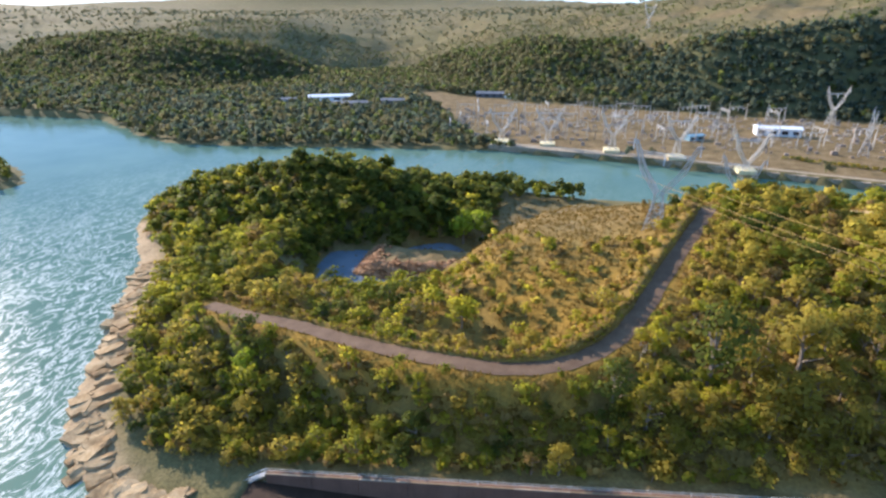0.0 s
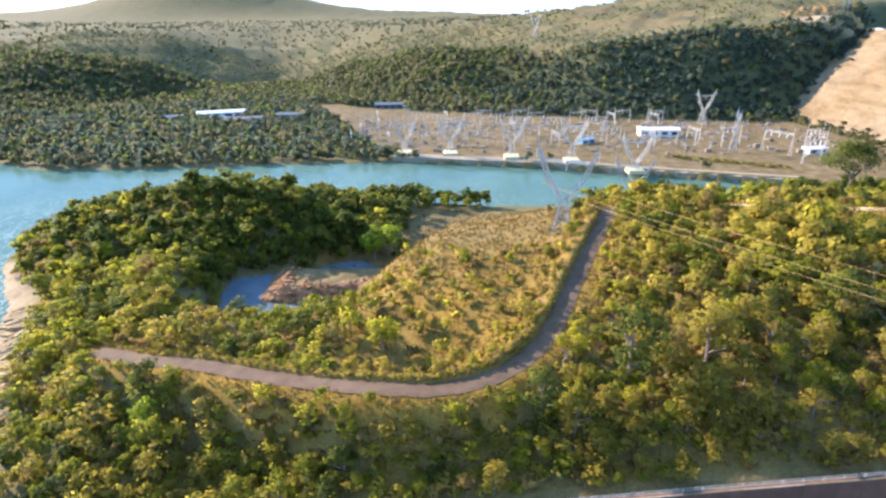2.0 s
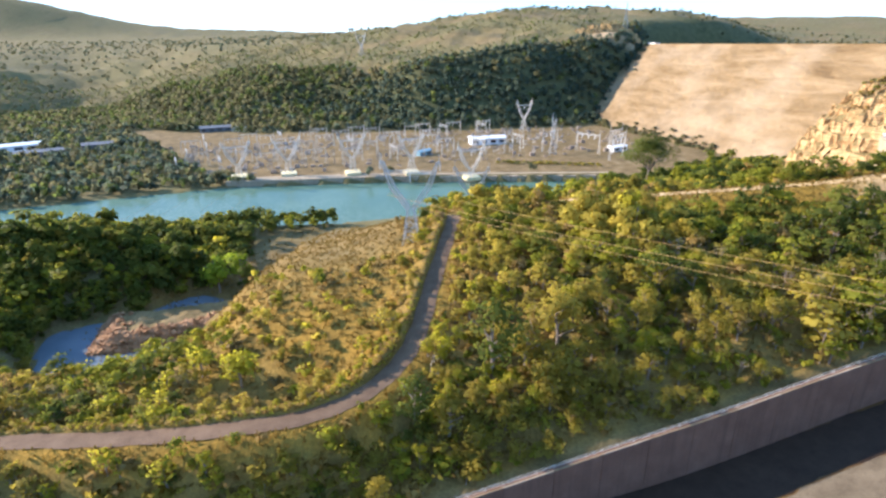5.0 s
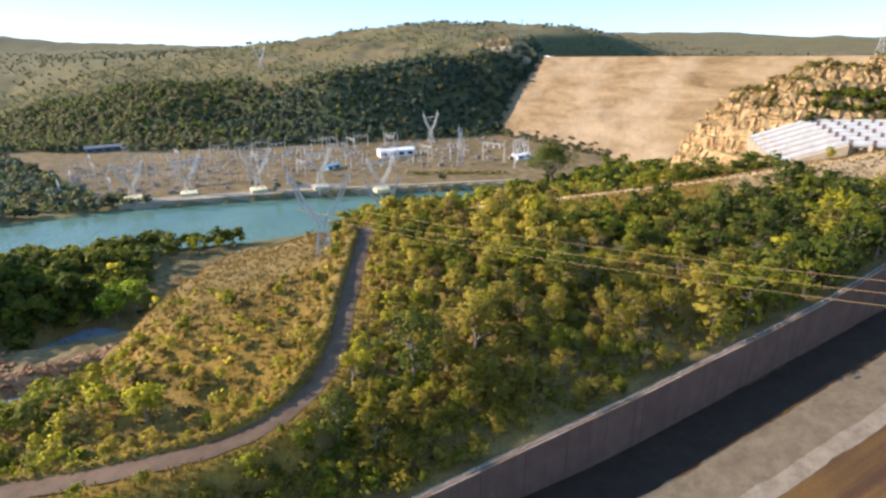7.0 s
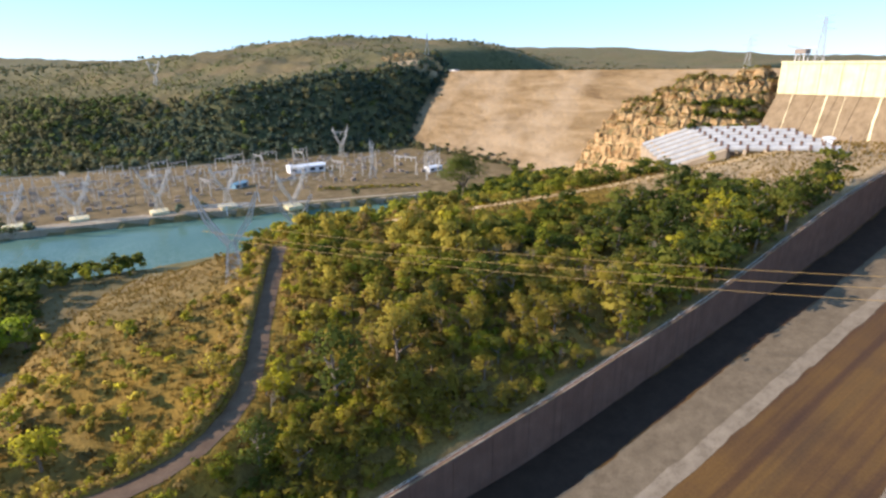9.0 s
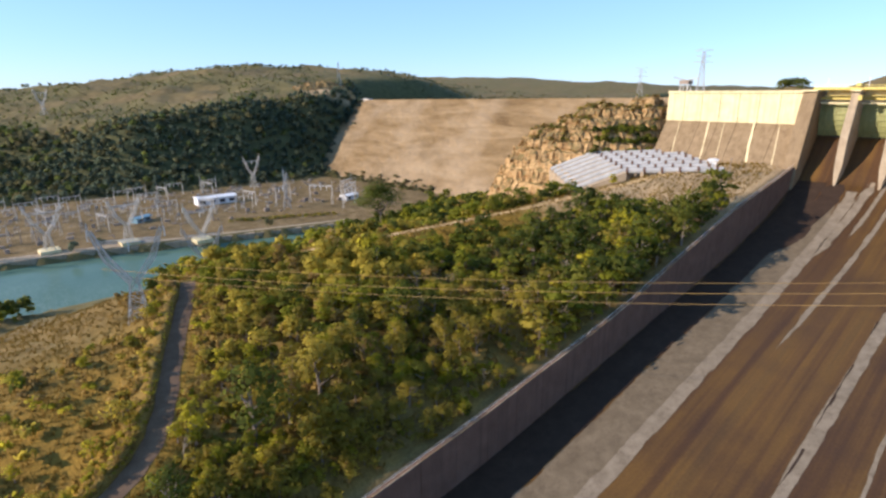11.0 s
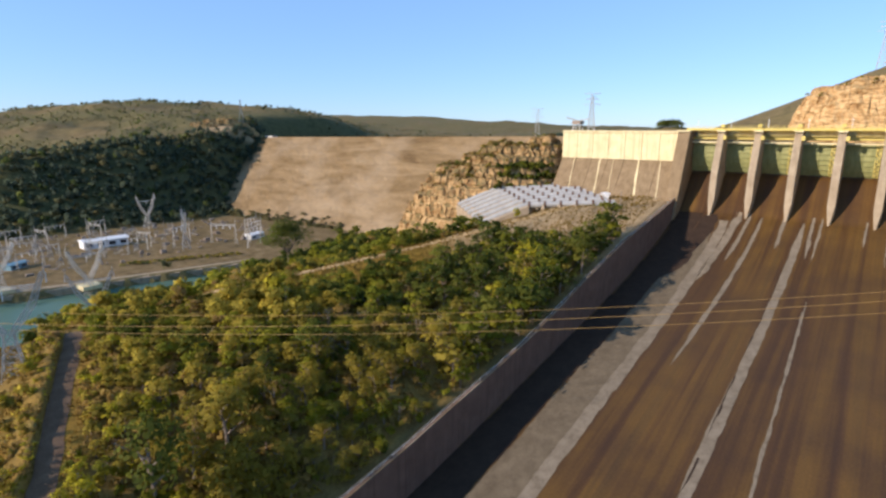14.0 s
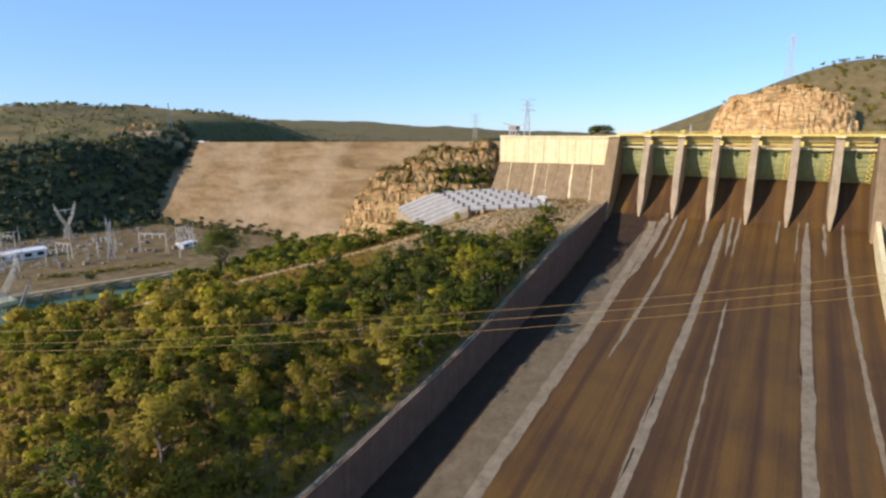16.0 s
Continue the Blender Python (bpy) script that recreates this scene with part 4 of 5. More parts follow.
def y_tower(height=32.0, spread=11.0):
    """A Y-shaped lattice tower at the origin."""
    root = tagged(new("transmission_tower"), "tall galvanised Y-shaped lattice transmission tower", "transmission tower", "transmission towers")
    waist, foot, neck, T = height * 0.44, 3.2, 1.2, 0.22
    corner = [(1, 1), (-1, 1), (-1, -1), (1, -1)]
    for i, j in corner:
        piece("leg", *beams([((i * foot, j * foot, -1.0), (i * neck, j * neck, waist), T)]), STEEL, root)
    rows = []
    for (i, j), (k, l) in zip(corner, corner[1:] + corner[:1]):
        rows += lattice((i * foot, j * foot, 0), (i * neck, j * neck, waist), (k * foot, l * foot, 0), (k * neck, l * neck, waist), 4, 0.13)
    tagged(piece("bracing", *beams(rows), STEEL, root), kind="stuff")
    for s in (-1, 1):
        rows = []
        base = [(s * neck * 0.2, -neck, waist), (s * neck * 0.2, neck, waist), (s * neck, -neck, waist - 1), (s * neck, neck, waist - 1)]
        top = [(s * (spread - 1.0), -0.5, height), (s * (spread - 1.0), 0.5, height), (s * spread, -0.5, height), (s * spread, 0.5, height)]
        mid = [(s * spread * 0.62 - s * 0.9, -0.9, height * 0.70), (s * spread * 0.62 - s * 0.9, 0.9, height * 0.70), (s * spread * 0.62 + s * 0.9, -0.9, height * 0.68), (s * spread * 0.62 + s * 0.9, 0.9, height * 0.68)]
        for b, m, t in zip(base, mid, top):
            rows += [(b, m, 0.20), (m, t, 0.20)]
        for lo_, hi_ in ((base, mid), (mid, top)):
            for p, q in ((0, 1), (1, 3), (3, 2), (2, 0)):
                rows += lattice(lo_[p], hi_[p], lo_[q], hi_[q], 4, 0.11)
        tagged(piece("arm", *beams(rows), STEEL, root), kind="stuff")
        piece("peak", *beams([((s * spread, -0.5, height), (s * spread, 0, height + 3), 0.16), ((s * spread, 0.5, height), (s * spread, 0, height + 3), 0.16)]), STEEL, root)
    z = height * 0.86
    xs = spread * 0.88
    rows = lattice((-xs, -0.4, z), (xs, -0.4, z), (-xs, 0.4, z + 0.9), (xs, 0.4, z + 0.9), 12, 0.14)
    crossbeam = piece("crossbeam", *beams(rows + [((-xs, -0.4, z), (xs, -0.4, z), 0.16), ((-xs, 0.4, z + 0.9), (xs, 0.4, z + 0.9), 0.16)]), STEEL, root)
    for x in (-spread - 0.3, 0, spread + 0.3):
        top_z = z if x == 0 else height
        piece("insulator", *beams([((x, 0, top_z), (x, 0, top_z - 3.4), 0.26)]), WHITE, crossbeam, "pale porcelain insulator")
    return root


tower = y_tower()
tower.matrix_basis = pose(39.4, 204.5, float(land(39.4, 204.5)), 0, 0, -22)
copies = [(-42, 463, 20, 1.0), (-4, 462, 15, 1.0), (46, 451, 12, 1.0), (92, 439, 12, 1.0), (133, 410, 14, 1.12), (258, 596, 20, 1.05), (96, 300, -20, 0.9), (232, 470, 70, 1.05),
          (120, 900, 40, 1.0)]


def mast_tower(height=46.0):
    """A straight four-legged lattice tower with crossarms near its top."""
    root = tagged(new("transmission_tower"), "straight grey lattice transmission tower with short crossarms", "transmission tower", "transmission towers")
    corner = [(1, 1), (-1, 1), (-1, -1), (1, -1)]
    rings = [(0, 4.6), (height * 0.45, 2.5), (height * 0.78, 1.3), (height, 0.9)]
    for i, j in corner:
        piece("leg", *beams([((i * ra, j * ra, za - (1.0 if za == 0 else 0)), (i * rb, j * rb, zb), 0.36) for (za, ra), (zb, rb) in zip(rings, rings[1:])]), STEEL, root)
    rows = []
    for (i, j), (k, l) in zip(corner, corner[1:] + corner[:1]):
        for (za, ra), (zb, rb) in zip(rings, rings[1:]):
            rows += lattice((i * ra, j * ra, za), (i * rb, j * rb, zb), (k * ra, l * ra, za), (k * rb, l * rb, zb), 4, 0.2)
    tagged(piece("bracing", *beams(rows), STEEL, root), kind="stuff")
    for z, reach in ((height * 0.80, 7.5), (height * 0.90, 6.0), (height, 7.0)):
        for s in (-1, 1):
            piece("crossarm", *beams([((s, -0.9, z), (s * reach, 0, z + 0.4), 0.28), ((s, 0.9, z), (s * reach, 0, z + 0.4), 0.28), ((s, 0, z + 1.8), (s * reach, 0, z + 0.5), 0.24)]), STEEL, root)
    return root


mast = mast_tower()
mast.matrix_basis = pose(600, 330, float(land(600, 330)) - 0.1, 0, 0, 118)
copy_thing(mast, pose(655, 286, float(land(655, 286)) - 0.1, 0, 0, 118) @ Matrix.Scale(1.35, 4))
copy_thing(mast, pose(500, 790, float(land(500, 790)) - 0.1, 0, 0, 60) @ Matrix.Scale(0.85, 4))
copy_thing(mast, pose(690, 12, float(land(690, 12)) - 0.1, 0, 0, 95) @ Matrix.Scale(0.9, 4))
for x, y, turn, k in copies:
    copy_thing(tower, pose(x, y, float(land(x, y)) - 0.1, 0, 0, turn) @ Matrix.Scale(k, 4))
for x, y in ((-4, 462), (46, 451), (92, 439), (-42, 463), (133, 410)):
    pad = tagged(part("tower_footing", block((x - 6, y - 6, 4.2), (x + 6, y + 6, 7.0), 0.15), CONC_PALE, None), "pale concrete tower footing on the quay", "footing", "tower footings")


def cable(a, b, sag, name="power_line", r=0.058, label="sagging ochre-lit overhead power conductor", group="power lines"):
    t = np.linspace(0, 1, 40)[:, None]
    P = np.array(a) * (1 - t) + np.array(b) * t
    P[:, 2] -= sag * 4 * (t * (1 - t))[:, 0]
    return tagged(piece(name, *tube(P, r, 4), WIRE), label, "cable", group)


CABLE_END = (230.0, -150.0)
for dy, dz in ((-9, -3), (0, -7), (9, -3)):
    cable((39.4 + dy * 0.93, 204.5 - dy * 0.37, 56 + dz), (CABLE_END[0] + dy, CABLE_END[1] - dy * 0.4, 104 + dz), 9.0)
for x0, y0, x1, y1 in ((39, 205, 96, 300), (96, 300, 133, 410)):
    for o in (-8, 0, 8):
        za, zb = float(land(x0, y0)) + 28, float(land(x1, y1)) + 28
        cable((x0 + o, y0 + o * 0.3, za), (x1 + o, y1 + o * 0.3, zb), 6, r=0.05)
for x0, y0 in ((-42, 463), (-4, 462)):
    for o in (-9, 9):
        cable((x0 + o, y0, 34), (x0 - 75 + o, y0 - 190, 20), 14, r=0.05)

# loose plant between the gantries
def yard_plant():
    r = np.random.default_rng(17)
    sets = []
    for k in range(420):
        x, y = r.uniform(-120, 345), r.uniform(462, 640)
        if y > toe(x) - 10 or y < 470 - 0.25 * x or (160 < x < 226 and 522 < y < 562):
            continue
        z, h = float(land(x, y)), r.choice((0.6, 1.6, 3.0, 6.5), p=(0.42, 0.36, 0.16, 0.06))
        w = r.uniform(0.5, 2.4) if h < 3.5 else 0.3
        sets.append(slab((x - w, y - w * 0.5, z - 0.2), (x + w, y + w * 0.5, z + h)))
    return join(*sets)


tagged(piece("yard_equipment", *yard_plant(), YARD), "low transformers, plinths and cable boxes across the yard", "equipment", kind="stuff")

# quay along the far bank
q_pts = smooth_line(np.array([(-52, 455.5), (-42, 454), (0, 447.5), (66, 437), (129, 420), (190, 404), (245, 390)], float), 6)
V = []
for x, y in q_pts:
    V += [(x + 0.3, y - 1.2, -1.5), (x, y - 0.6, 4.4), (x + 1, y + 1.5, 4.6), (x + 2, y + 8, 5.4), (x + 2, y + 9, 3)]
quay = piece("quay", V, [(5 * k + m, 5 * k + m + 1, 5 * k + m + 6, 5 * k + m + 5) for k in range(len(q_pts) - 1) for m in range(4)], CONC)
tagged(quay, "pale concrete quay along the far river bank", "quay", kind="structure")


# ---------- switchyard ----------
def gantry(width=18.0, height=13.0):
    root = tagged(new("switchyard_gantry"), "slender steel switchyard gantry with insulators", "gantry", "switchyard gantries")
    for s in (-1, 1):
        x = s * width / 2
        piece("post", *beams([((x - 0.9, 0, -0.6), (x, 0, height), 0.28), ((x + 0.9, 0, -0.6), (x, 0, height), 0.28), ((x, 0, height), (x, 0, height + 4), 0.16)]), STEEL, root)
    beam = piece("beam", *beams([((-width / 2, -0.4, height), (width / 2, -0.4, height), 0.22), ((-width / 2, 0.4, height - 0.8), (width / 2, 0.4, height - 0.8), 0.22)] +
                         lattice((-width / 2, -0.4, height), (width / 2, -0.4, height), (-width / 2, 0.4, height - 0.8), (width / 2, 0.4, height - 0.8), 9, 0.12)), STEEL, root)
    for x in (-5, 0, 5):
        piece("insulator", *beams([((x, 0, height - 0.8), (x, 0, height - 3.4), 0.3)]), WHITE, beam, "white insulator string")
    return root


g0 = gantry()
g0.matrix_basis = pose(0, 505, 6, 0, 0, 12)
n_g = 0
for row, y in enumerate((500, 522, 545, 572, 598, 618)):
    for col in range(9):
        x = -95 + col * 37 + (row % 2) * 14 + rng.normal(0, 3)
        yy = y + x * -0.06 + rng.normal(0, 3)
        if (row in (2, 3) and 165 < x < 225) or rng.random() < 0.12:
            continue
        copy_thing(g0, pose(x, yy, float(land(x, yy)) - 0.02, 0, 0, 12 + (90 if rng.random() < 0.25 else 0)))


def device():
    root = tagged(new("switch_device"), "switchyard apparatus on a steel stand with porcelain columns", "switchgear", "switchyard apparatus")
    for x in (-1.6, 0, 1.6):
        piece("stand", *beams([((x, 0, -0.3), (x, 0, 2.6), 0.3)]), STEEL, root)
        piece("column", *beams([((x, 0, 2.6), (x, 0, 5.4), 0.42)]), GREYROOF, root)
    piece("bus_bar", *beams([((-2.2, 0, 5.5), (2.2, 0, 5.5), 0.2)]), STEEL, root)
    return root


for x, y, turn in ((280, 440, 30), (296, 462, 30), (268, 470, 118), (306, 484, 30), (240, 492, 30)):
    copy_thing(g0, pose(x, y, float(land(x, y)) - 0.02, 0, 0, turn) @ Matrix.Scale(1.35, 4))
d0 = device()
d0.matrix_basis = pose(20, 512, 6.0, 0, 0, 12)
for k in range(120):
    x, y = rng.uniform(-100, 320), 488 + 8 * rng.integers(0, 17) + rng.normal(0, 1)
    if y > toe(x) - 12 or (165 < x < 222 and 525 < y < 560):
        continue
    copy_thing(d0, pose(x, y, float(land(x, y)), 0, 0, 12 + rng.normal(0, 4)))


def shed(cx_, cy_, length, depth, wall_h, roof_h, turn, wall_m, roof_m, label, doors=4):
    root = tagged(new("shed"), label, "shed")
    root.matrix_basis = pose(cx_, cy_, float(land(cx_, cy_)) - 0.3, 0, 0, turn)
    L, D = length / 2, depth / 2
    part("shell", block((-L, -D, 0), (L, D, wall_h)), wall_m, root)
    bm = bmesh.new()
    o = 0.8
    pr = [(-D - o, wall_h + 0.01), (D + o, wall_h + 0.01), (D + o, wall_h + 0.3), (0, wall_h + roof_h), (-D - o, wall_h + 0.3)]
    a = [bm.verts.new((-L - o, y, z)) for y, z in pr]
    b = [bm.verts.new((L + o, y, z)) for y, z in pr]
    bm.faces.new(a), bm.faces.new(b[::-1])
    for i in range(5):
        bm.faces.new((a[i], b[i], b[(i + 1) % 5], a[(i + 1) % 5]))
    bmesh.ops.recalc_face_normals(bm, faces=bm.faces[:])
    part("roof", bm, roof_m, root)
    for k in range(doors):
        x = -L + length * (k + 0.5) / doors
        part("window", block((x - length / doors * 0.28, -D - 0.08, wall_h * 0.3), (x + length / doors * 0.28, -D - 0.005, wall_h * 0.75), 0.01), DARK, root)
    return root


shed(194, 541, 36, 13, 6.5, 2.0, -4, WHITE, WHITE, "long white switchyard control building")
shed(-273, 664, 54, 15, 6.0, 2.2, 24, WHITE, WHITE, "long hall with a bright white roof among trees")
shed(-235, 628, 40, 14, 5.0, 2.0, 20, GREYROOF, GREYROOF, "grey-roofed workshop among trees")
shed(-190, 655, 30, 14, 5.5, 2.0, 15, GREYROOF, GREYROOF, "grey-roofed store near the switchyard")
shed(-320, 640, 22, 10, 4.5, 1.6, 24, WHITE, GREYROOF, "small white building with a grey roof", 3)
shed(-85, 742, 36, 14, 5.0, 2.2, 8, GREYROOF, GREYROOF, "low grey building at the foot of the hill")
shed(-58, 738, 16, 9, 4.0, 1.4, 8, WHITE, WHITE, "small white hut at the hill's foot", 2)
shed(118, 505, 15, 7, 4.0, 1.4, 30, BLUEROOF, BLUEROOF, "small blue-roofed hut in the yard", 2)
shed(300, 470, 18, 8, 4.5, 1.4, 15, WHITE, WHITE, "white hut near the dam's foot", 2)
shed(314, 128, 5, 4, 3, 0.8, 20, WHITE, WHITE, "tiny white valve hut by the wall", 1)
for x, y in ((286, 118), (296, 112)):
    ob = tagged(new("utility_pole"), "plain wooden utility pole on the grassy slope", "pole", "utility poles")
    ob.location = (x, y, float(land(x, y)))
    piece("pole", *beams([((0, 0, -0.5), (0, 0, 11), 0.35)]), BARK, ob)
    piece("crossarm", *beams([((-1.2, 0, 10), (1.2, 0, 10), 0.25)]), BARK, ob)

# ---------- vegetation ----------
def crown(seed, n_clump, per, size, w, h, flat=0.75):
    """Leaf sprays gathered in clumps round a crown; quads of about the given size."""
    r = np.random.default_rng(seed)
    d = r.normal(size=(n_clump, 3))
    d /= np.linalg.norm(d, axis=1)[:, None]
    cen = d * np.array((w, w, h * 0.5)) * r.uniform(0.3, 0.8, (n_clump, 1)) + (0, 0, h * 0.60)
    rad = r.uniform(0.36, 0.56, n_clump) * w
    k = np.repeat(np.arange(n_clump), per)
    n = len(k)
    o = r.normal(size=(n, 3))
    o /= np.linalg.norm(o, axis=1)[:, None]
    o[:, 2] = np.abs(o[:, 2]) * 0.9 + o[:, 2] * 0.1
    p = cen[k] + o * rad[k][:, None] * r.uniform(0.45, 1.18, (n, 1)) * (1, 1, flat)
    nrm = o + r.normal(0, 0.38, (n, 3))
    nrm /= np.linalg.norm(nrm, axis=1)[:, None]
    s = np.cross(nrm, r.normal(size=(n, 3)))
    s /= np.linalg.norm(s, axis=1)[:, None]
    u = np.cross(nrm, s)
    q = size * r.uniform(0.55, 1.25, (n, 1))
    a = r.uniform(0.5, 0.9, (n, 1))
    V = np.stack([p - s * q, p - u * q * a * 0.6 + nrm * q * 0.15, p + s * q, p + u * q * a], 1).reshape(-1, 3)
    out = (p - (0, 0, h * 0.5)) / (w, w, h * 0.5)
    soft = 0.40 * o + 0.75 * out + (0, 0, 0.32) + r.normal(0, 0.13, (n, 3))
    soft /= np.linalg.norm(soft, axis=1)[:, None]
    return V, np.repeat(soft, 4, axis=0)


def leafy(name, V, N, mat, parent=None):
    """A mesh of leaf sprays, shaded by the crown's rounded outline."""
    ob = piece(name, V, np.arange(len(V)).reshape(-1, 4), mat, parent, smooth=True)
    at_ = ob.data.attributes.new("custom_normal", "FLOAT_VECTOR", "POINT")
    at_.data.foreach_set("vector", np.asarray(N, np.float32).ravel())
    return ob


def trunk(seed, h, w):
    r = np.random.default_rng(seed)
    lean = r.normal(0, 0.06 * h, 2)
    pts = [np.array((lean[0] * t * t, lean[1] * t * t, h * 0.75 * t - 0.5 * (t == 0))) for t in (0, 0.3, 0.6, 1.0)]
    sets = []
    for i, (a, b) in enumerate(zip(pts, pts[1:])):
        sets.append(taper(a, b, 0.035 * h * (1 - 0.25 * i), 0.035 * h * (0.75 - 0.25 * i) + 0.01))
    for k in range(5):
        t = r.uniform(0.25, 0.8)
        a = np.array((lean[0] * t * t, lean[1] * t * t, h * 0.75 * t))
        ang_ = r.uniform(0, 6.28)
        b = a + np.array((math.cos(ang_) * w * 0.75, math.sin(ang_) * w * 0.75, h * 0.25))
        sets.append(taper(a, b, 0.014 * h, 0.004 * h))
    return join(*sets)


def taper(a, b, r0, r1, sides=5):
    V, F = tube([a, b], 1.0, sides)
    c = np.repeat(np.array([a, b], float), sides, axis=0)
    V = c + (V - c) * np.repeat([r0, r1], sides)[:, None]
    return V, F


KINDS = [("olive-green scrub tree with thin crown", "scrub_tree", 0), ("dark green leafy tree with dense crown", "leafy_tree", 1), ("fresh green bushy tree", "leafy_tree", 2),
         ("bright yellow-green flowering tree", "flowering_tree", 3), ("half-bare dry brownish tree", "dry_tree", 4)]


def behind_track(x, y):
    return y - np.interp(x, [60, 96, 150, 208, 255, 315], [262, 234, 205, 180, 158, 124])


def can_grow(x, y, z):
    """Where woody plants stand on the near hill."""
    sd = shore(x, y)
    rd, _ = to_line(x, y, ROAD_LINE)
    ud, _ = to_line(x, y, UPPER_LINE)
    ok = (sd > 3) & (z > 1.9) & (rd > 5.0 + 1.5 * (y < 128)) & (ud > 6.5 + (3.0 + 6.0 * (x > 150)) * (behind_track(x, y) < 0))
    ok &= ~((sd < 13) & (x < -95) & (y < 205) & (y > 60))
    ok &= np.hypot((x - 96) / 30, (y - 243) / 22) > 1
    ok &= np.hypot((x - 6) / 32, (y - 240) / 40) > 1
    ok &= np.hypot((x + 79) / 23, (y - 202) / 21) > 1
    ok &= ~((x > -26) & (x < 12) & (y > 262) & (y < 312)) & ~((x > -4 + (y - 262) * 0.4) & (x < 78) & (y > 250))
    for lx, ly in ((-41, 250), (-32, 254), (-22, 142), (-39, 180)):
        ok &= np.hypot(x - lx, y - ly) > 6
    ok &= ~((x > 262) & (y < 215) & (np.hypot(x - 305, (y - 160) * 0.85) < 70))
    ok &= ~((x > 236) & (y > 104) & (np.hypot(x - 285, (y - 135) * 1.1) < 56))
    ok &= ~((np.abs(x + 56) < 33) & (np.abs(y - 221) < 15)) & (np.hypot((x + 57) / 10, (y - 242) / 5) > 1)
    return ok & ((y > 97) | (x < -66)) & (x < 345)


def scatter(x0, x1, y0, y1, gap, seed):
    r = np.random.default_rng(seed)
    X, Y = np.meshgrid(np.arange(x0, x1, gap), np.arange(y0, y1, gap), indexing="ij")
    x = X.ravel() + r.uniform(-0.75, 0.75, X.size) * gap
    y = Y.ravel() + r.uniform(-0.75, 0.75, X.size) * gap
    return x, y


def species(x, y, r):
    """Which kind stands where: dark on the river side and upper slope, olive by the wall."""
    m = bumpy(x, y, 70, 2) * 0.6 + bumpy(x, y, 24, 7) * 0.6 + r.normal(0, 0.34, x.shape)
    dark = step(72, 44, np.hypot(x + 78, y - 258)) * 1.15 + step(110, 190, x) * step(260, 215, y + 0.2 * x) * 0.95 + 0.28 * step(20, -40, x) + step(255, 300, y) * 0.9 + step(-130, -190, x) * 0.4
    k = np.where(m + dark > 0.75, 1, np.where(m + dark > 0.22, 2, 0))
    roll = r.random(x.shape)
    k = np.where((k == 0) & (roll < 0.10), 4, k)
    k = np.where((roll > 0.945), 3, k)
    return k


def bake(name, x, y, z, sc, kinds, protos, label, mats=LEAVES):
    """All plants of a kind in one mesh, of kind stuff."""
    for k in range(5):
        sel = np.where(kinds == k)[0]
        if not len(sel):
            continue
        r = np.random.default_rng(k + len(sel))
        Vs, Ts, Ns = [], [], []
        pick = r.integers(0, len(protos), len(sel))
        for p, (pv, pf) in enumerate(protos):
            s_ = sel[pick == p]
            a = r.uniform(0, 6.283, len(s_))
            c, s = np.cos(a)[:, None], np.sin(a)[:, None]
            v = pv[None] * sc[s_][:, None, None] * np.stack([r.uniform(0.85, 1.2, len(s_)), r.uniform(0.85, 1.2, len(s_)), r.uniform(0.85, 1.15, len(s_))], -1)[:, None]
            w = np.stack([v[..., 0] * c - v[..., 1] * s + x[s_][:, None], v[..., 0] * s + v[..., 1] * c + y[s_][:, None], v[..., 2] + z[s_][:, None]], -1)
            Vs.append(w.reshape(-1, 3))
            nv = np.broadcast_to(pf[None], v.shape)
            Ns.append(np.stack([nv[..., 0] * c - nv[..., 1] * s, nv[..., 0] * s + nv[..., 1] * c, nv[..., 2]], -1).reshape(-1, 3))
            Ts.append(np.repeat(r.uniform(-0.5, 0.5, len(s_)), len(pv)))
        V = np.concatenate(Vs)
        ob = leafy(name, V, np.concatenate(Ns), mats[k])
        at_ = ob.data.attributes.new("tone", "FLOAT", "POINT")
        at_.data.foreach_set("value", np.concatenate(Ts).astype(np.float32))
        tagged(ob, label[k], "vegetation", kind="stuff")


# near hill: the trees closest to the chute stand as things of their own
x, y = scatter(-225, 345, 76, 372, 4.7, 11)
z = land(x, y)
keep = can_grow(x, y, z)
rs = np.random.default_rng(5)
grassy = np.maximum(step(58, 34, np.hypot(x - 12, (y - 242) * 0.72)), 0.80 * step(75, 35, np.hypot(x - 12, (y - 185) * 0.8))) * (x < 52 + (y - 210) * 0.4)
keep &= rs.random(x.shape) > 0.93 * grassy + 0.04 + 0.5 * step(106, 99, y) * step(35, 60, x) * step(140, 115, x)
x, y, z = x[keep], y[keep], z[keep]
kind = species(x, y, rs)
kind = np.where((np.hypot(x - 2, y - 168) < 52) & (rs.random(x.shape) < 0.18), 3, kind)
road_gap, _ = to_line(x, y, ROAD_LINE)
track_gap, _ = to_line(x, y, UPPER_LINE)
size = rs.uniform(0.6, 1.35, x.shape) * np.where(rs.random(x.shape) < 0.2, 1.45, 1.0) * (1 + 0.12 * step(25, 90, x)) * np.where((x > 125) & (y < 109), 1.35, 0.82 + 0.18 * step(98, 114, y)) * (0.55 + 0.45 * step(5, 16, track_gap)) * (0.7 + 0.3 * step(3, 17, road_gap)) * (0.62 + 0.38 * step(22, 48, np.hypot(x + 75, (y - 196) * 1.1))) * (1 - 0.35 * step(80, 20, np.hypot(x - 5, y - 180))) * np.where(kind == 1, 1.12, 1.0)
near_zone = (x > -30) & (x < 120) & (y < 138)
near_i = np.where(near_zone)[0]
near_i = near_i[np.argsort(y[near_i])][:300]
is_near = np.zeros(len(x), bool)
is_near[near_i] = True

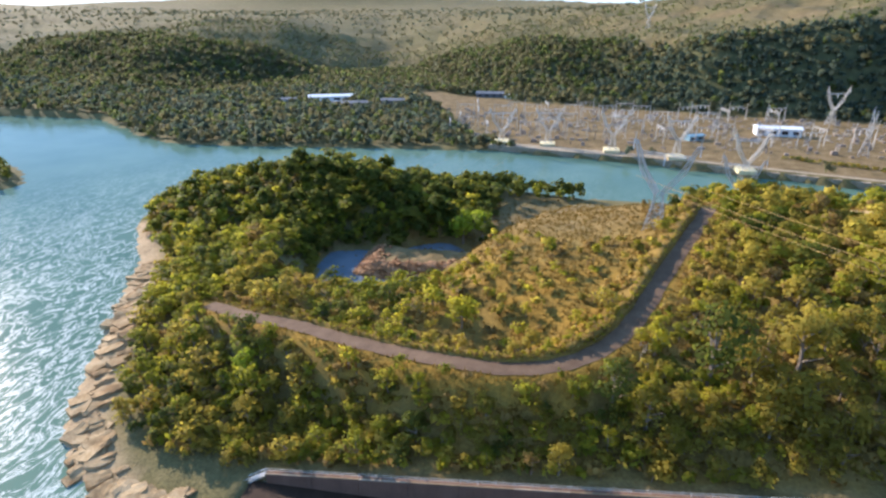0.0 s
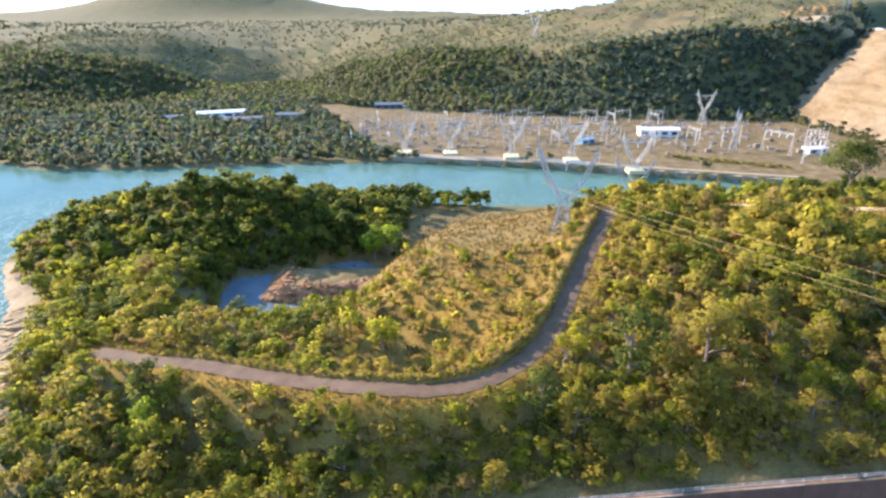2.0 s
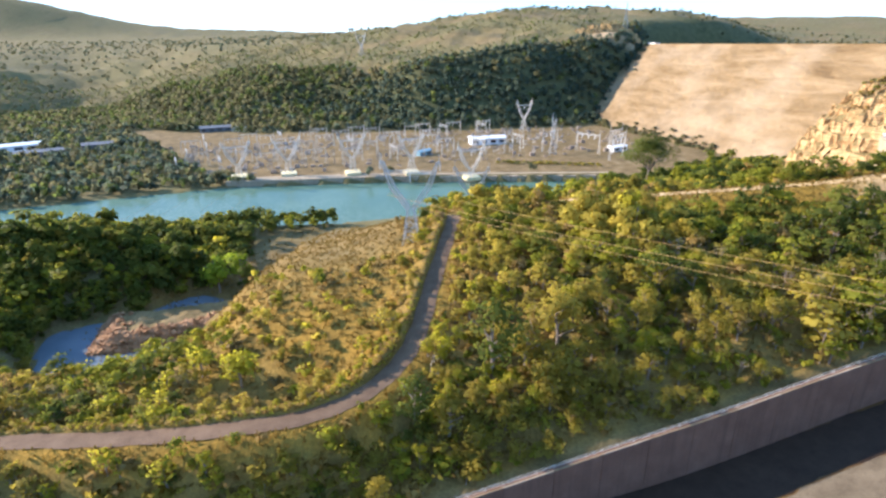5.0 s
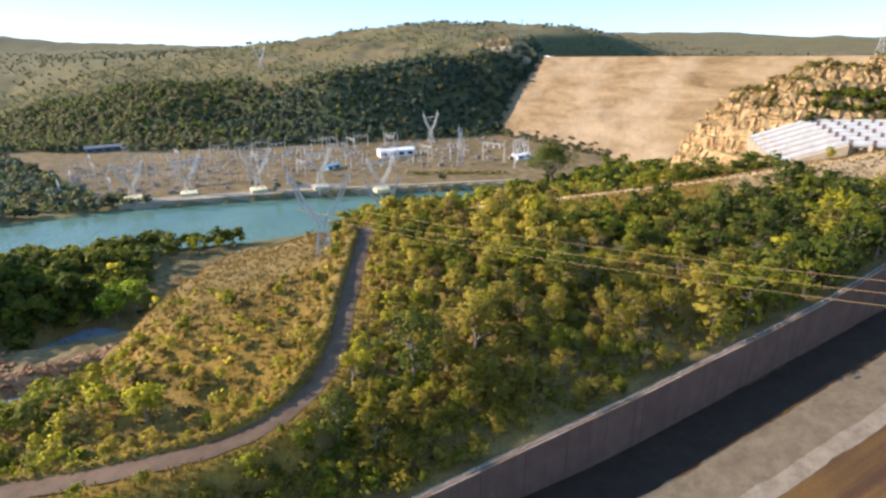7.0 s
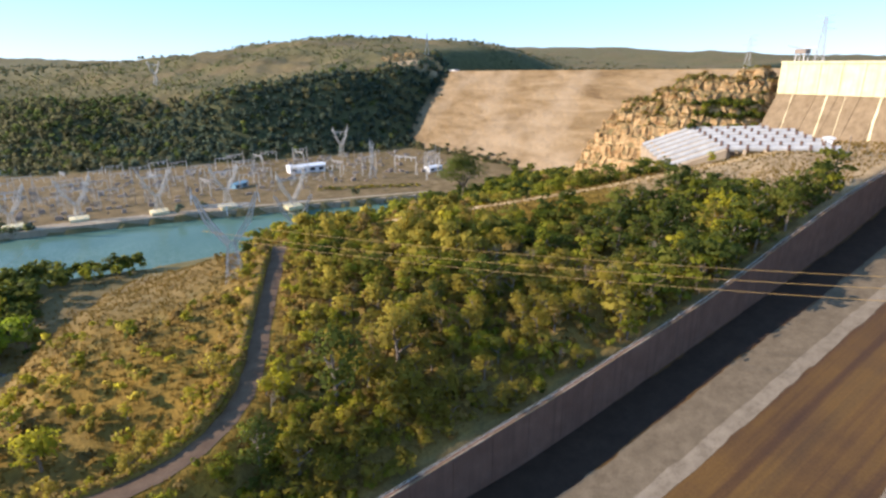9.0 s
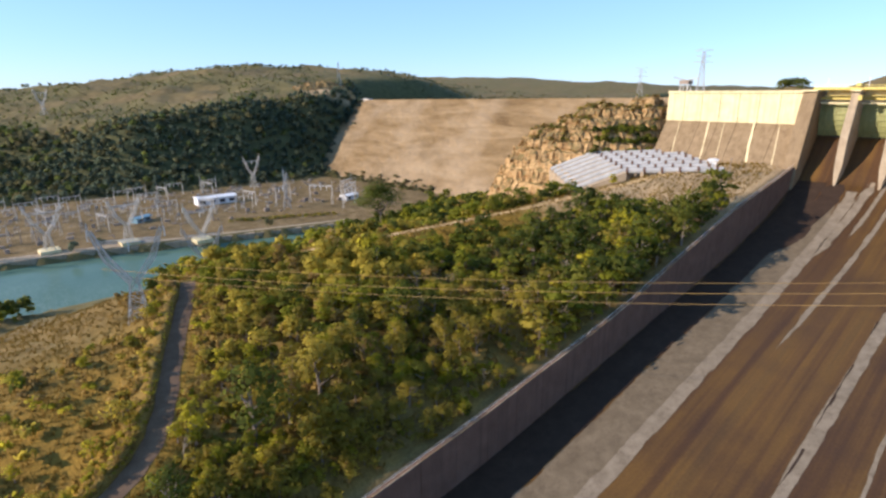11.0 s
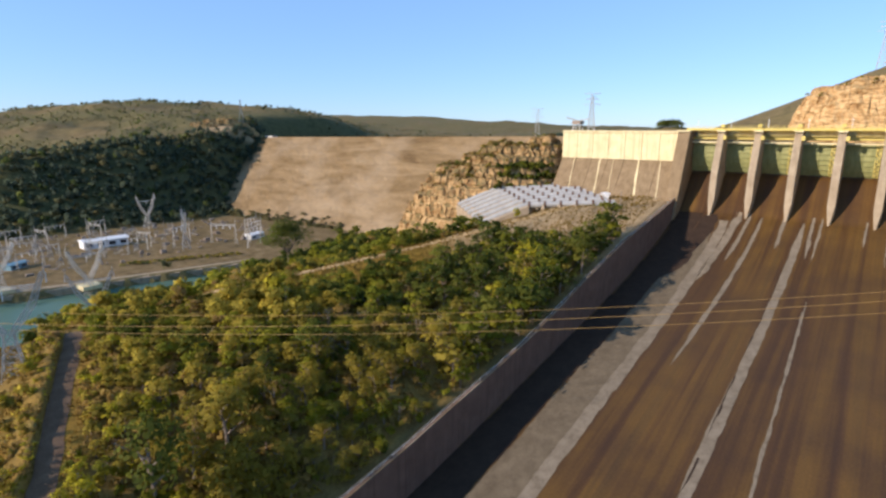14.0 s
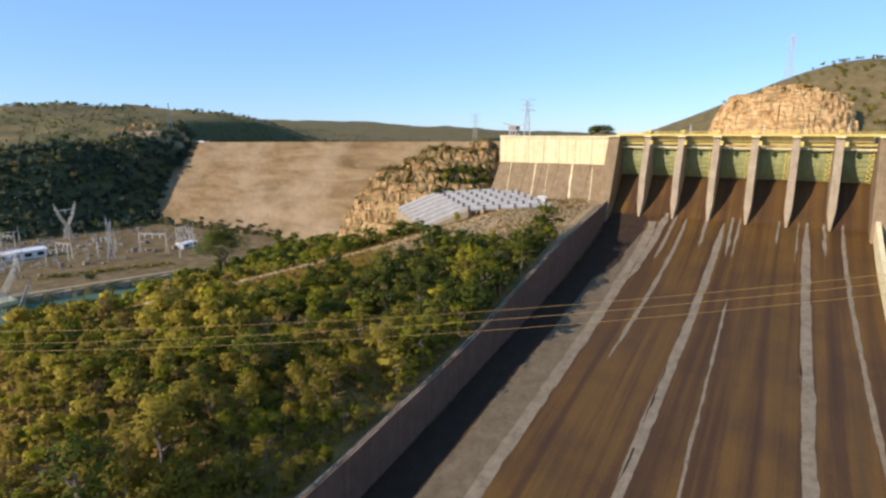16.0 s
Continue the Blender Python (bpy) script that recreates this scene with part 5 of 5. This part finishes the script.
proto = {}
for label, name, k in KINDS:
    for v in range(3):
        h, w = (6.6, 2.5) if k != 1 else (6.8, 2.7)
        root = tagged(new(name), label, "tree", "trees on the slope by the spillway")
        tm = piece("trunk", *trunk(40 + 7 * k + v, h, w), BARK, root)
        dens = 36 if k != 4 else 16
        leafy("crown", *crown(100 + 10 * k + v, 16, dens, 0.27, w, h), LEAVES[k], root)
        proto[k, v] = [root, 0]
for i in near_i:
    v = int(rs.integers(0, 3))
    entry = proto[int(kind[i]), v]
    m = pose(x[i], y[i], z[i] - 0.1, 0, 0, float(rs.uniform(0, 360))) @ Matrix.Scale(float(size[i]), 4)
    if entry[1] == 0:
        entry[0].matrix_basis = m
    else:
        copy_thing(entry[0], m)
    entry[1] += 1
for (k, v), (root, used) in proto.items():
    if not used:
        root.matrix_basis = pose(70 + 9 * k, 112 + 5 * v, float(land(70 + 9 * k, 112 + 5 * v)) - 0.1)

LBL = ["olive scrub trees covering the slope", "dark green woodland on the hill", "fresh green bushes and trees", "scattered bright yellow-green trees", "dry brownish half-bare shrubs"]
mid = ~is_near & (y < 215)
bake("woodland", x[mid], y[mid], z[mid], size[mid], kind[mid], [crown(200 + p, 13, 15, 0.46, 2.8, 6.2) for p in range(5)], LBL)
rest = ~is_near & ~mid
bake("woodland", x[rest], y[rest], z[rest], size[rest], kind[rest], [crown(230 + p, 9, 10, 0.80, 2.7, 6.8) for p in range(4)], LBL)
tv = [trunk(300 + p, 6.6, 2.5) for p in range(3)]
sets = []
for i in np.where(mid & (y < 160))[0]:
    V, F = tv[i % 3]
    sets.append((V * size[i] + (x[i], y[i], z[i] - 0.1), F))
ob = piece("woodland_trunks", *join(*sets), BARK)
tagged(ob, "thin grey trunks and branches of the scrub", "vegetation", kind="stuff")

# understorey shrubs
ux, uy = scatter(-215, 340, 78, 300, 2.7, 21)
uz = land(ux, uy)
grassy_u = np.maximum(step(58, 34, np.hypot(ux - 12, (uy - 242) * 0.72)), 0.72 * step(75, 35, np.hypot(ux - 12, (uy - 185) * 0.8))) * (ux < 52 + (uy - 210) * 0.4)
near_road, _ = to_line(ux, uy, ROAD_LINE)
uk = (can_grow(ux, uy, uz) | ((near_road > 4.2) & (uy > 97) & (uy < 114) & (ux > -66) & (ux < 60))) & (rs.random(ux.shape) < 0.66 - 0.60 * grassy_u)
ux, uy, uz = ux[uk], uy[uk], uz[uk]
thin = rs.random(ux.shape) < 0.85
ux, uy, uz = ux[thin], uy[thin], uz[thin]
bake("undergrowth", ux, uy, uz, rs.uniform(0.9, 2.1, ux.shape), np.where(rs.random(ux.shape) < 0.38, 4, np.where((np.hypot(ux - 5, uy - 170) < 60) & (rs.random(ux.shape) < 0.16), 3, species(ux, uy, rs))), [crown(260 + p, 4, 7, 0.50, 1.15, 1.7) for p in range(4)],
     ["low olive undergrowth", "low dark undergrowth", "low green undergrowth", "low yellow-green shrubs", "dry brown undergrowth"])

# tufts and low bushes on the road's cut bank
bank_v = np.array([v.co for v in road_bank.data.vertices]).reshape(-1, 7, 3)
rb = np.random.default_rng(97)
n_b = 1500
bi, bj, bt, bs = rb.integers(0, len(bank_v) - 1, n_b), rb.integers(1, 6, n_b), rb.random((n_b, 1)), rb.random((n_b, 1))
bp = (bank_v[bi, bj] * (1 - bt) + bank_v[bi + 1, bj] * bt) * (1 - bs) + (bank_v[bi, bj + 1] * (1 - bt) + bank_v[bi + 1, bj + 1] * bt) * bs
bake("bank_growth", bp[:, 0], bp[:, 1], bp[:, 2] - 0.1, rb.uniform(0.28, 0.75, n_b) * np.where(bj > 3, 1.25, 0.8), rb.choice((0, 3, 4, 4), n_b), [crown(270 + p, 4, 8, 0.42, 1.2, 1.8) for p in range(4)],
     ["olive tufts on the road bank", "", "", "yellow-green tufts on the road bank", "golden dry tufts on the road bank"])

# bushes on the shaded slope between the road and the wall
kx, ky = scatter(-100, 62, 92, 116, 3.5, 91)
kz = land(kx, ky)
near_road, _ = to_line(kx, ky, ROAD_LINE)
ok = (near_road > 5.5) & ((ky > 97) | (kx < -66)) & (shore(kx, ky) > 12) & (kz > 2)
bake("slope_bushes", kx[ok], ky[ok], kz[ok], rs.uniform(0.5, 1.1, ok.sum()), species(kx[ok], ky[ok], rs), [crown(280 + p, 11, 15, 0.46, 3.0, 5.0) for p in range(4)],
     ["olive bushes on the shaded slope", "dark bushes on the shaded slope", "green bushes on the shaded slope", "yellow-green bushes on the shaded slope", "dry bushes on the shaded slope"])

# dark thicket on the steep bank behind the pond
wx_, wy_ = scatter(-124, -42, 200, 272, 3.5, 95)
wz_ = land(wx_, wy_)
ok = (wz_ > 1.5) & (np.hypot((wx_ + 70) / 31, (wy_ - 215) / 21) > 1) & (np.hypot((wx_ + 55) / 10, (wy_ - 240) / 5) > 1) & (wy_ > 200 - (wx_ + 100) * 0.9)
bake("pond_thicket", wx_[ok], wy_[ok], wz_[ok], rs.uniform(0.75, 1.3, ok.sum()), rs.choice((1, 1, 1, 2, 0), ok.sum()), [crown(285 + p, 12, 12, 0.62, 2.7, 6.4) for p in range(4)],
     ["olive bushes in the pond thicket", "dark green thicket crowding the pond's bank", "green bushes in the pond thicket", "", ""])

# single trees that stand out
def lone(kind_, x_, y_, s_, label, mat=None, drop=0.2):
    h, w = 6.8, 2.8
    name = KINDS[kind_][1]
    root = tagged(new(name), label, "tree")
    piece("trunk", *trunk(int(abs(x_) * 7 + y_), h, w), BARK, root)
    leafy("crown", *crown(int(abs(x_) * 3 + y_), 22, 34, 0.34, w, h), mat or LEAVES[kind_], root)
    root.matrix_basis = pose(x_, y_, float(land(x_, y_)) - drop, 0, 0, 40) @ Matrix.Scale(s_, 4)


lone(2, -39, 249, 2.5, "large round fresh green tree beside the pond", BRIGHT)
lone(2, -30, 251, 2.3, "large round fresh green tree on the pond's bank", BRIGHT)
lone(1, -99, 306, 1.9, "tall dark tree rising over the river bank")
lone(3, -22, 142, 1.75, "bright yellow flowering tree above the road")
lone(3, -38, 180, 0.9, "small yellow flowering tree on the grassy slope")
lone(2, -82, 121, 1.5, "fresh green tree below the road bend", BRIGHT)
lone(3, 262, 158, 0.9, "yellow flowering tree beside the dirt track")



def umbrella_tree(x_, y_, height, width):
    """A tall tree with forked limbs and a broad flat crown."""
    root = tagged(new("umbrella_tree"), "tall spreading tree with a broad flat olive crown", "tree")
    r = np.random.default_rng(77)
    sets = [taper((0, 0, -1), (0.6, 0, height * 0.42), 0.9, 0.6, 7)]
    for k in range(8):
        t = k * 0.785 + r.uniform(-0.2, 0.2)
        elbow = np.array((0.6 + math.cos(t) * width * 0.2, math.sin(t) * width * 0.2, height * r.uniform(0.58, 0.68)))
        sets.append(taper((0.6, 0, height * 0.40), elbow, 0.45, 0.3))
        for d in (-0.4, 0.4):
            sets.append(taper(elbow, (math.cos(t + d) * width * 0.42, math.sin(t + d) * width * 0.42, height * 0.82), 0.28, 0.08))
    piece("trunk", *join(*sets), BARK, root)
    V, N = crown(78, 46, 80, 0.72, width * 0.5, height * 0.62, 0.6)
    leafy("crown", V + (0, 0, height * 0.36), N, LEAVES[1], root)
    root.matrix_basis = pose(x_, y_, float(land(x_, y_)) - 0.2)


umbrella_tree(236, 332, 36, 34)


def bare_tree(seed, h):
    """A leafless tree: a forked trunk with fine twigs."""
    r = np.random.default_rng(seed)
    root = tagged(new("bare_tree"), "leafless bleached tree with fine upright twigs", "tree", "bare trees on the slope")
    sets, tips = [taper((0, 0, -0.4), (0.1, 0.1, h * 0.32), 0.14, 0.11)], [(np.array((0.1, 0.1, h * 0.32)), np.array((0, 0, 1.0)), h * 0.30, 0.09)]
    twigs = []
    for level in range(4):
        nxt = []
        for p, d, length, rad in tips:
            for k in range(3):
                q = d + r.normal(0, 0.42, 3)
                q[2] = abs(q[2]) * 0.9 + 0.15
                q /= np.linalg.norm(q)
                e = p + q * length * r.uniform(0.7, 1.1)
                (sets if level < 2 else twigs).append(taper(p, e, rad, rad * 0.6, 4 if level < 2 else 3))
                nxt.append((e, q, length * 0.66, max(0.020, rad * 0.6)))
        tips = nxt
    piece("trunk", *join(*sets), TWIG, root)
    tagged(piece("twig_spray", *join(*twigs), TWIG, root), kind="stuff")
    return root


bare = [bare_tree(600 + k, 8.5) for k in range(3)]
bare_at = np.random.default_rng(62)
spots = []
while len(spots) < 18:
    bx_, by_ = bare_at.uniform(-15, 175), bare_at.uniform(99, 178)
    if can_grow(np.array([bx_]), np.array([by_]), np.array([9.0]))[0] and bx_ > 20 + (by_ - 120) * 0.35:
        spots.append((bx_, by_))
for k, (bx_, by_) in enumerate(spots):
    m = pose(bx_, by_, float(land(bx_, by_)) - 0.1, 0, 0, 37.0 * k) @ Matrix.Scale(float(bare_at.uniform(0.75, 1.25)), 4)
    if k < 3:
        bare[k].matrix_basis = m
    else:
        copy_thing(bare[k % 3], m)

# far bank woods and hillsides
fx, fy = scatter(-900, 560, 405, 1150, 6.8, 31)
fz = land(fx, fy)
yard = cover(fx, fy)[:, 0]
a = fy - toe(fx)
ok = (shore(fx, fy) > 3) & (fy > np.interp(fx, [-480, -372, -250, -100, 0, 150, 262], [470, 400, 390, 420, 415, 400, 385])) & (yard < 0.42)
ok &= ~((fx > 335) & (fy < toe(fx) + 4)) & (rs.random(fx.shape) < np.where(a > np.interp(fx, [0, 150], [240, 128]), np.interp(fx, [-150, 40, 260], [0.75, 0.5, 0.3]), np.where(a > -10, 0.97, 0.85)))
ok &= np.hypot(fx, fy) < 1250
ok &= ~((np.hypot((fx - 458) / 70, (fy - 765) / 30) < 1) & (a > 96))
for bx, by, br in ((-273, 664, 32), (-235, 628, 24), (-190, 655, 20), (-320, 640, 15), (-85, 742, 22)):
    ok &= np.hypot(fx - bx, (fy - by + 6) * 1.4) > br
fx, fy, fz, a = fx[ok], fy[ok], fz[ok], a[ok]
fk = np.where(rs.random(fx.shape) + 0.3 * (a < -5) + 0.75 * step(100, 150, a) + 0.7 * step(150, 0, fx) * (a > 0) < 0.76, 1, np.where(rs.random(fx.shape) < 0.35, 2, 0))
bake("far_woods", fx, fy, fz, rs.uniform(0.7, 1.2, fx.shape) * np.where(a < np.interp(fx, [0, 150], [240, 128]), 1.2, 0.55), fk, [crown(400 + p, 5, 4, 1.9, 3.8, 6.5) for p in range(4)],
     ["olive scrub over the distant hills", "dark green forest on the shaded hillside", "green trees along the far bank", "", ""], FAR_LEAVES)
hx, hy = scatter(-1500, 1500, 700, 2100, 19.0, 41)
hz = land(hx, hy)
ok = (np.hypot(hx, hy) >= 1150) & (hy - toe(hx) > 40) & (cover(hx, hy)[:, 0] < 0.5) & (rs.random(hx.shape) < 0.45)
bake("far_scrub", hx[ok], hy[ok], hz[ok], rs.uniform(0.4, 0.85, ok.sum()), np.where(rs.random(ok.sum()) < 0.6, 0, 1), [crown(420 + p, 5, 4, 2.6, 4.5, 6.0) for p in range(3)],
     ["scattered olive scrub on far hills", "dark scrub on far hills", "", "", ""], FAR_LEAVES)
sx_, sy_ = scatter(-560, -335, 160, 370, 6.5, 51)
sz_ = land(sx_, sy_)
ok = (shore(sx_, sy_) > 4) & (sz_ > 1.5)
bake("spit_woods", sx_[ok], sy_[ok], sz_[ok], rs.uniform(0.8, 1.3, ok.sum()), species(sx_[ok], sy_[ok], rs), [crown(440 + p, 9, 7, 1.0, 2.8, 6.0) for p in range(3)], ["scrub woodland on the opposite river bank"] * 5)
# bushes at the foot of the outcrop, behind the crest and on the bluff
bx, by = scatter(318, 700, -160, 262, 5.0, 61)
bz = land(bx, by)
band = ((np.hypot((bx - 318) / 16, (by - 185) / 16) < 1) & (bx < 334)) | (np.hypot((bx - 640) / 110, (by + 70) / 80) < 1) & (rs.random(bx.shape) < 0.25)
bake("crag_bushes", bx[band], by[band], np.where(bx[band] < 345, bz[band], bz[band]), rs.uniform(0.6, 1.0, band.sum()), np.where(bx[band] < 345, 1, 0), [crown(460 + p, 9, 9, 0.8, 2.6, 5.0) for p in range(3)],
     ["olive bushes on the rocky hill", "dark bushes at the outcrop's foot", "", "", ""])

# scrub creeping over the rockfill's edge and foot
gr = np.random.default_rng(98)
ga, gb = np.abs(gr.normal(0, 0.035, 520)), gr.random(520)
foot = gr.random(520) < 0.45
ga, gb = np.where(foot, gr.random(520) * 0.75, ga * (1.4 - gb)), np.where(foot, np.abs(gr.normal(0, 0.045, 520)), gb)
gp = np.stack([350 + 40 * ga, 690 - 330 * ga, 4 + 0 * ga], -1) * (1 - gb[:, None]) + np.stack([492 + 6 * ga, 730 - 520 * ga, 97 + 6 * ga], -1) * gb[:, None]
bake("groin_scrub", gp[:, 0], gp[:, 1], gp[:, 2] - 0.8, gr.uniform(0.5, 1.15, 520), np.where(foot, 0, 1), [crown(470 + p, 6, 6, 1.3, 3.4, 5.5) for p in range(3)],
     ["olive scrub along the rockfill's foot", "dark scrub along the dam's groin", "", "", ""], FAR_LEAVES)

# a clipped hedge strip in the yard
qx, qy = scatter(170, 252, 415, 452, 2.6, 81)
ok = np.abs((qy - 437) + (qx - 210) * 0.42) < 4.5
bake("hedge_strip", qx[ok], qy[ok], land(qx[ok], qy[ok]), rs.uniform(0.8, 1.2, ok.sum()), np.where(rs.random(ok.sum()) < 0.6, 0, 1), [crown(480 + p, 4, 6, 0.6, 1.4, 2.0) for p in range(3)],
     ["low olive shrubs in a strip across the yard", "low green shrubs in a strip across the yard", "", "", ""])

# shrubs rooted on the ledges of the outcrop and the bluff
for name, box, n_take, kinds_ in (("rock_outcrop", (312, 340, 172, 206, 68, 86), 95, (1, 1, 1, 2)), ("rock_outcrop", (280, 400, 150, 262, 70, 120), 420, (4, 4, 0, 1)), ("rock_bluff", (480, 640, -110, 70, 120, 170), 60, (0, 4, 0))):
    LV = LEDGES[name]
    x0, x1, y0, y1, z0, z1 = box
    s_ = LV[(LV[:, 0] > x0) & (LV[:, 0] < x1) & (LV[:, 1] > y0) & (LV[:, 1] < y1) & (LV[:, 2] > z0) & (LV[:, 2] < z1)]
    s_ = s_[rs.permutation(len(s_))[:n_take]]
    if len(s_):
        bake("ledge_shrubs", s_[:, 0], s_[:, 1], s_[:, 2] - 0.7, rs.uniform(0.5, 0.95, len(s_)) * (1.5 if n_take == 95 else 1.0), rs.choice(kinds_, len(s_)), [crown(490 + p, 8, 9, 0.7, 2.4, 3.6) for p in range(3)],
             ["olive shrubs on the rock ledges", "dark bushes at the foot of the rock", "green bushes at the foot of the rock", "", "dry brown shrubs on the rocks"])
for k_, (lx, ly, ls) in enumerate(((524, 161, 2.4), (526, 156, 2.2), (525, 149, 2.3))):
    lone(1, lx, ly, ls, "dark round tree standing behind the dam crest", None, 8.0)

# golden grass along the roads and over the mound
gx_, gy_ = scatter(-120, 340, 100, 320, 1.25, 71)
gold = cover(gx_, gy_)
rd, _ = to_line(gx_, gy_, ROAD_LINE)
ok = (rs.random(gx_.shape) < np.clip(gold[:, 1] + 0.45 * gold[:, 0], 0, 1) * 0.52) & (rd > 2.9) & (shore(gx_, gy_) > 6)
gx_, gy_ = gx_[ok], gy_[ok]
gz_ = land(gx_, gy_)
rg = np.random.default_rng(9)
n = len(gx_)
Vs = []
for b in range(5):
    aa, hh, ww = rg.uniform(0, 6.283, n), rg.uniform(0.35, 0.95, n), rg.uniform(0.10, 0.26, n)
    ox, oy = gx_ + rg.normal(0, 0.3, n), gy_ + rg.normal(0, 0.3, n)
    tx, ty = ox + np.cos(aa) * hh * 0.5, oy + np.sin(aa) * hh * 0.5
    sx2, sy2 = -np.sin(aa) * ww, np.cos(aa) * ww
    Vs.append(np.stack([np.stack([ox - sx2, oy - sy2, gz_ - 0.1], -1), np.stack([ox + sx2, oy + sy2, gz_ - 0.1], -1),
                        np.stack([tx + sx2 * 0.4, ty + sy2 * 0.4, gz_ + hh], -1), np.stack([tx - sx2 * 0.4, ty - sy2 * 0.4, gz_ + hh], -1)], 1).reshape(-1, 3))
GV = np.concatenate(Vs)
grass = piece("dry_grass", GV, np.arange(len(GV)).reshape(-1, 4), GRASS)
tagged(grass, "golden dry grass tufts beside the road and on the mound", "grass", kind="stuff")


# ---------- rocks ----------
def boulder(seed, flat=0.5):
    r = np.random.default_rng(seed)
    bm = bmesh.new()
    bmesh.ops.create_icosphere(bm, subdivisions=2, radius=1.0)
    for v in bm.verts:
        d = v.co.normalized()
        k = 1 + 0.28 * math.sin(3 * d.x + seed) + 0.22 * math.sin(4.3 * d.y - seed * 2) + r.normal(0, 0.06)
        v.co = Vector((max(-0.8, min(0.8, d.x * k)) * 1.5, max(-0.75, min(0.75, d.y * k)), max(-0.7, min(0.55, d.z * k)) * flat))
    return bm


rock_proto = []
for s in range(5):
    ob = tagged(part("shore_rock", boulder(s + 1), ROCK, None), "flat pale sandstone slab on the river bank", "rock", "rocks along the shore")
    rock_proto.append(ob)
SHORE = smooth_line(np.array([(-84, 79), (-105, 82), (-124, 99), (-136, 119), (-148, 140), (-160, 161), (-170, 180), (-180, 199)], float), 10)
placed = 0
for i in range(260):
    p = SHORE[int(rs.integers(0, len(SHORE) - 1))]
    off = abs(rs.normal(0, 4.5)) + 1.0
    px_, py_ = p[0] + off * 0.85 + rs.normal(0, 0.8), p[1] + off * 0.45 + rs.normal(0, 0.8)
    s_ = rs.uniform(0.6, 2.0)
    m = pose(px_, py_, max(0.0, float(land(px_, py_))) + 0.15 * s_, rs.normal(0, 7), rs.normal(0, 7), rs.normal(55, 20)) @ Matrix.Scale(s_, 4)
    if placed < 5:
        rock_proto[placed].matrix_basis = m
    else:
        copy_thing(rock_proto[placed % 5], m)
    placed += 1

# the stone bank in the pond
def bank_height(a, b):
    """Height over the water, for a along and b across the bank, each from -1 to 1."""
    rim = np.clip((1 - np.abs(b)) * 3.2, 0, 1) * np.clip((1 + a) * 4.0, 0, 1)
    return 4.6 * rim ** 0.8 + 0.5 * bumpy(a * 33, b * 14, 9) * rim


def bank_place(a, b):
    return -50 + a * 31, 222 + b * (13.5 - 2.5 * a) - 6 * a + 5 * np.sin(a * 2.2)


def rubble():
    r = np.random.default_rng(3)
    base = np.array([(-1, -1, -1), (1, -1, -1), (1, 1, -1), (-1, 1, -1), (-1, -1, 1), (1, -1, 1), (1, 1, 1), (-1, 1, 1)], float)
    n = 1700
    t, q = r.uniform(-1, 0.75, n), -1 + np.abs(r.normal(0, 0.26, n))
    west = r.random(n) < 0.25
    t, q = np.where(west, -1 + np.abs(r.normal(0, 0.12, n)), t), np.where(west, r.uniform(-1, 0.8, n), np.clip(q, -1, 1))
    cx_, cy_ = bank_place(t, q)
    cz = 1.3 + bank_height(t, q) + r.normal(0, 0.15, n)
    V = np.stack([(base * r.uniform(0.6, 1.2, (8, 3)) @ np.linalg.qr(r.normal(size=(3, 3)))[0]) * r.uniform(0.3, 0.95) * (1, 1, 0.8) + (a_, b_, c_) for a_, b_, c_ in zip(cx_, cy_, cz)])
    F = (BOX_F[:, ::-1][None] + 8 * np.arange(n)[:, None, None]).reshape(-1, 4)
    tagged(piece("rubble_stones", V.reshape(-1, 3), F, REDROCK), "broken reddish stones facing the bank in the pond", "rubble", kind="stuff")
    a, b = np.meshgrid(np.linspace(-1, 1, 60), np.linspace(-1, 1, 32), indexing="ij")
    px_, py_ = bank_place(a, b)
    V = np.stack([px_, py_, 1.1 + bank_height(a, b)], -1).reshape(-1, 3)
    i, j = np.meshgrid(np.arange(59), np.arange(31), indexing="ij")
    F = np.stack([i * 32 + j, (i + 1) * 32 + j, (i + 1) * 32 + j + 1, i * 32 + j + 1], -1).reshape(-1, 4)
    ob = tagged(piece("rubble_bank", V, F, GROUND, smooth=True), "flat-topped earth bank jutting into the pond", "bank")
    at_ = ob.data.attributes.new("cover", "FLOAT_COLOR", "POINT")
    at_.data.foreach_set("color", np.tile([0.75, 0.1, 0.1, 0], len(V)).astype(np.float32))


rubble()
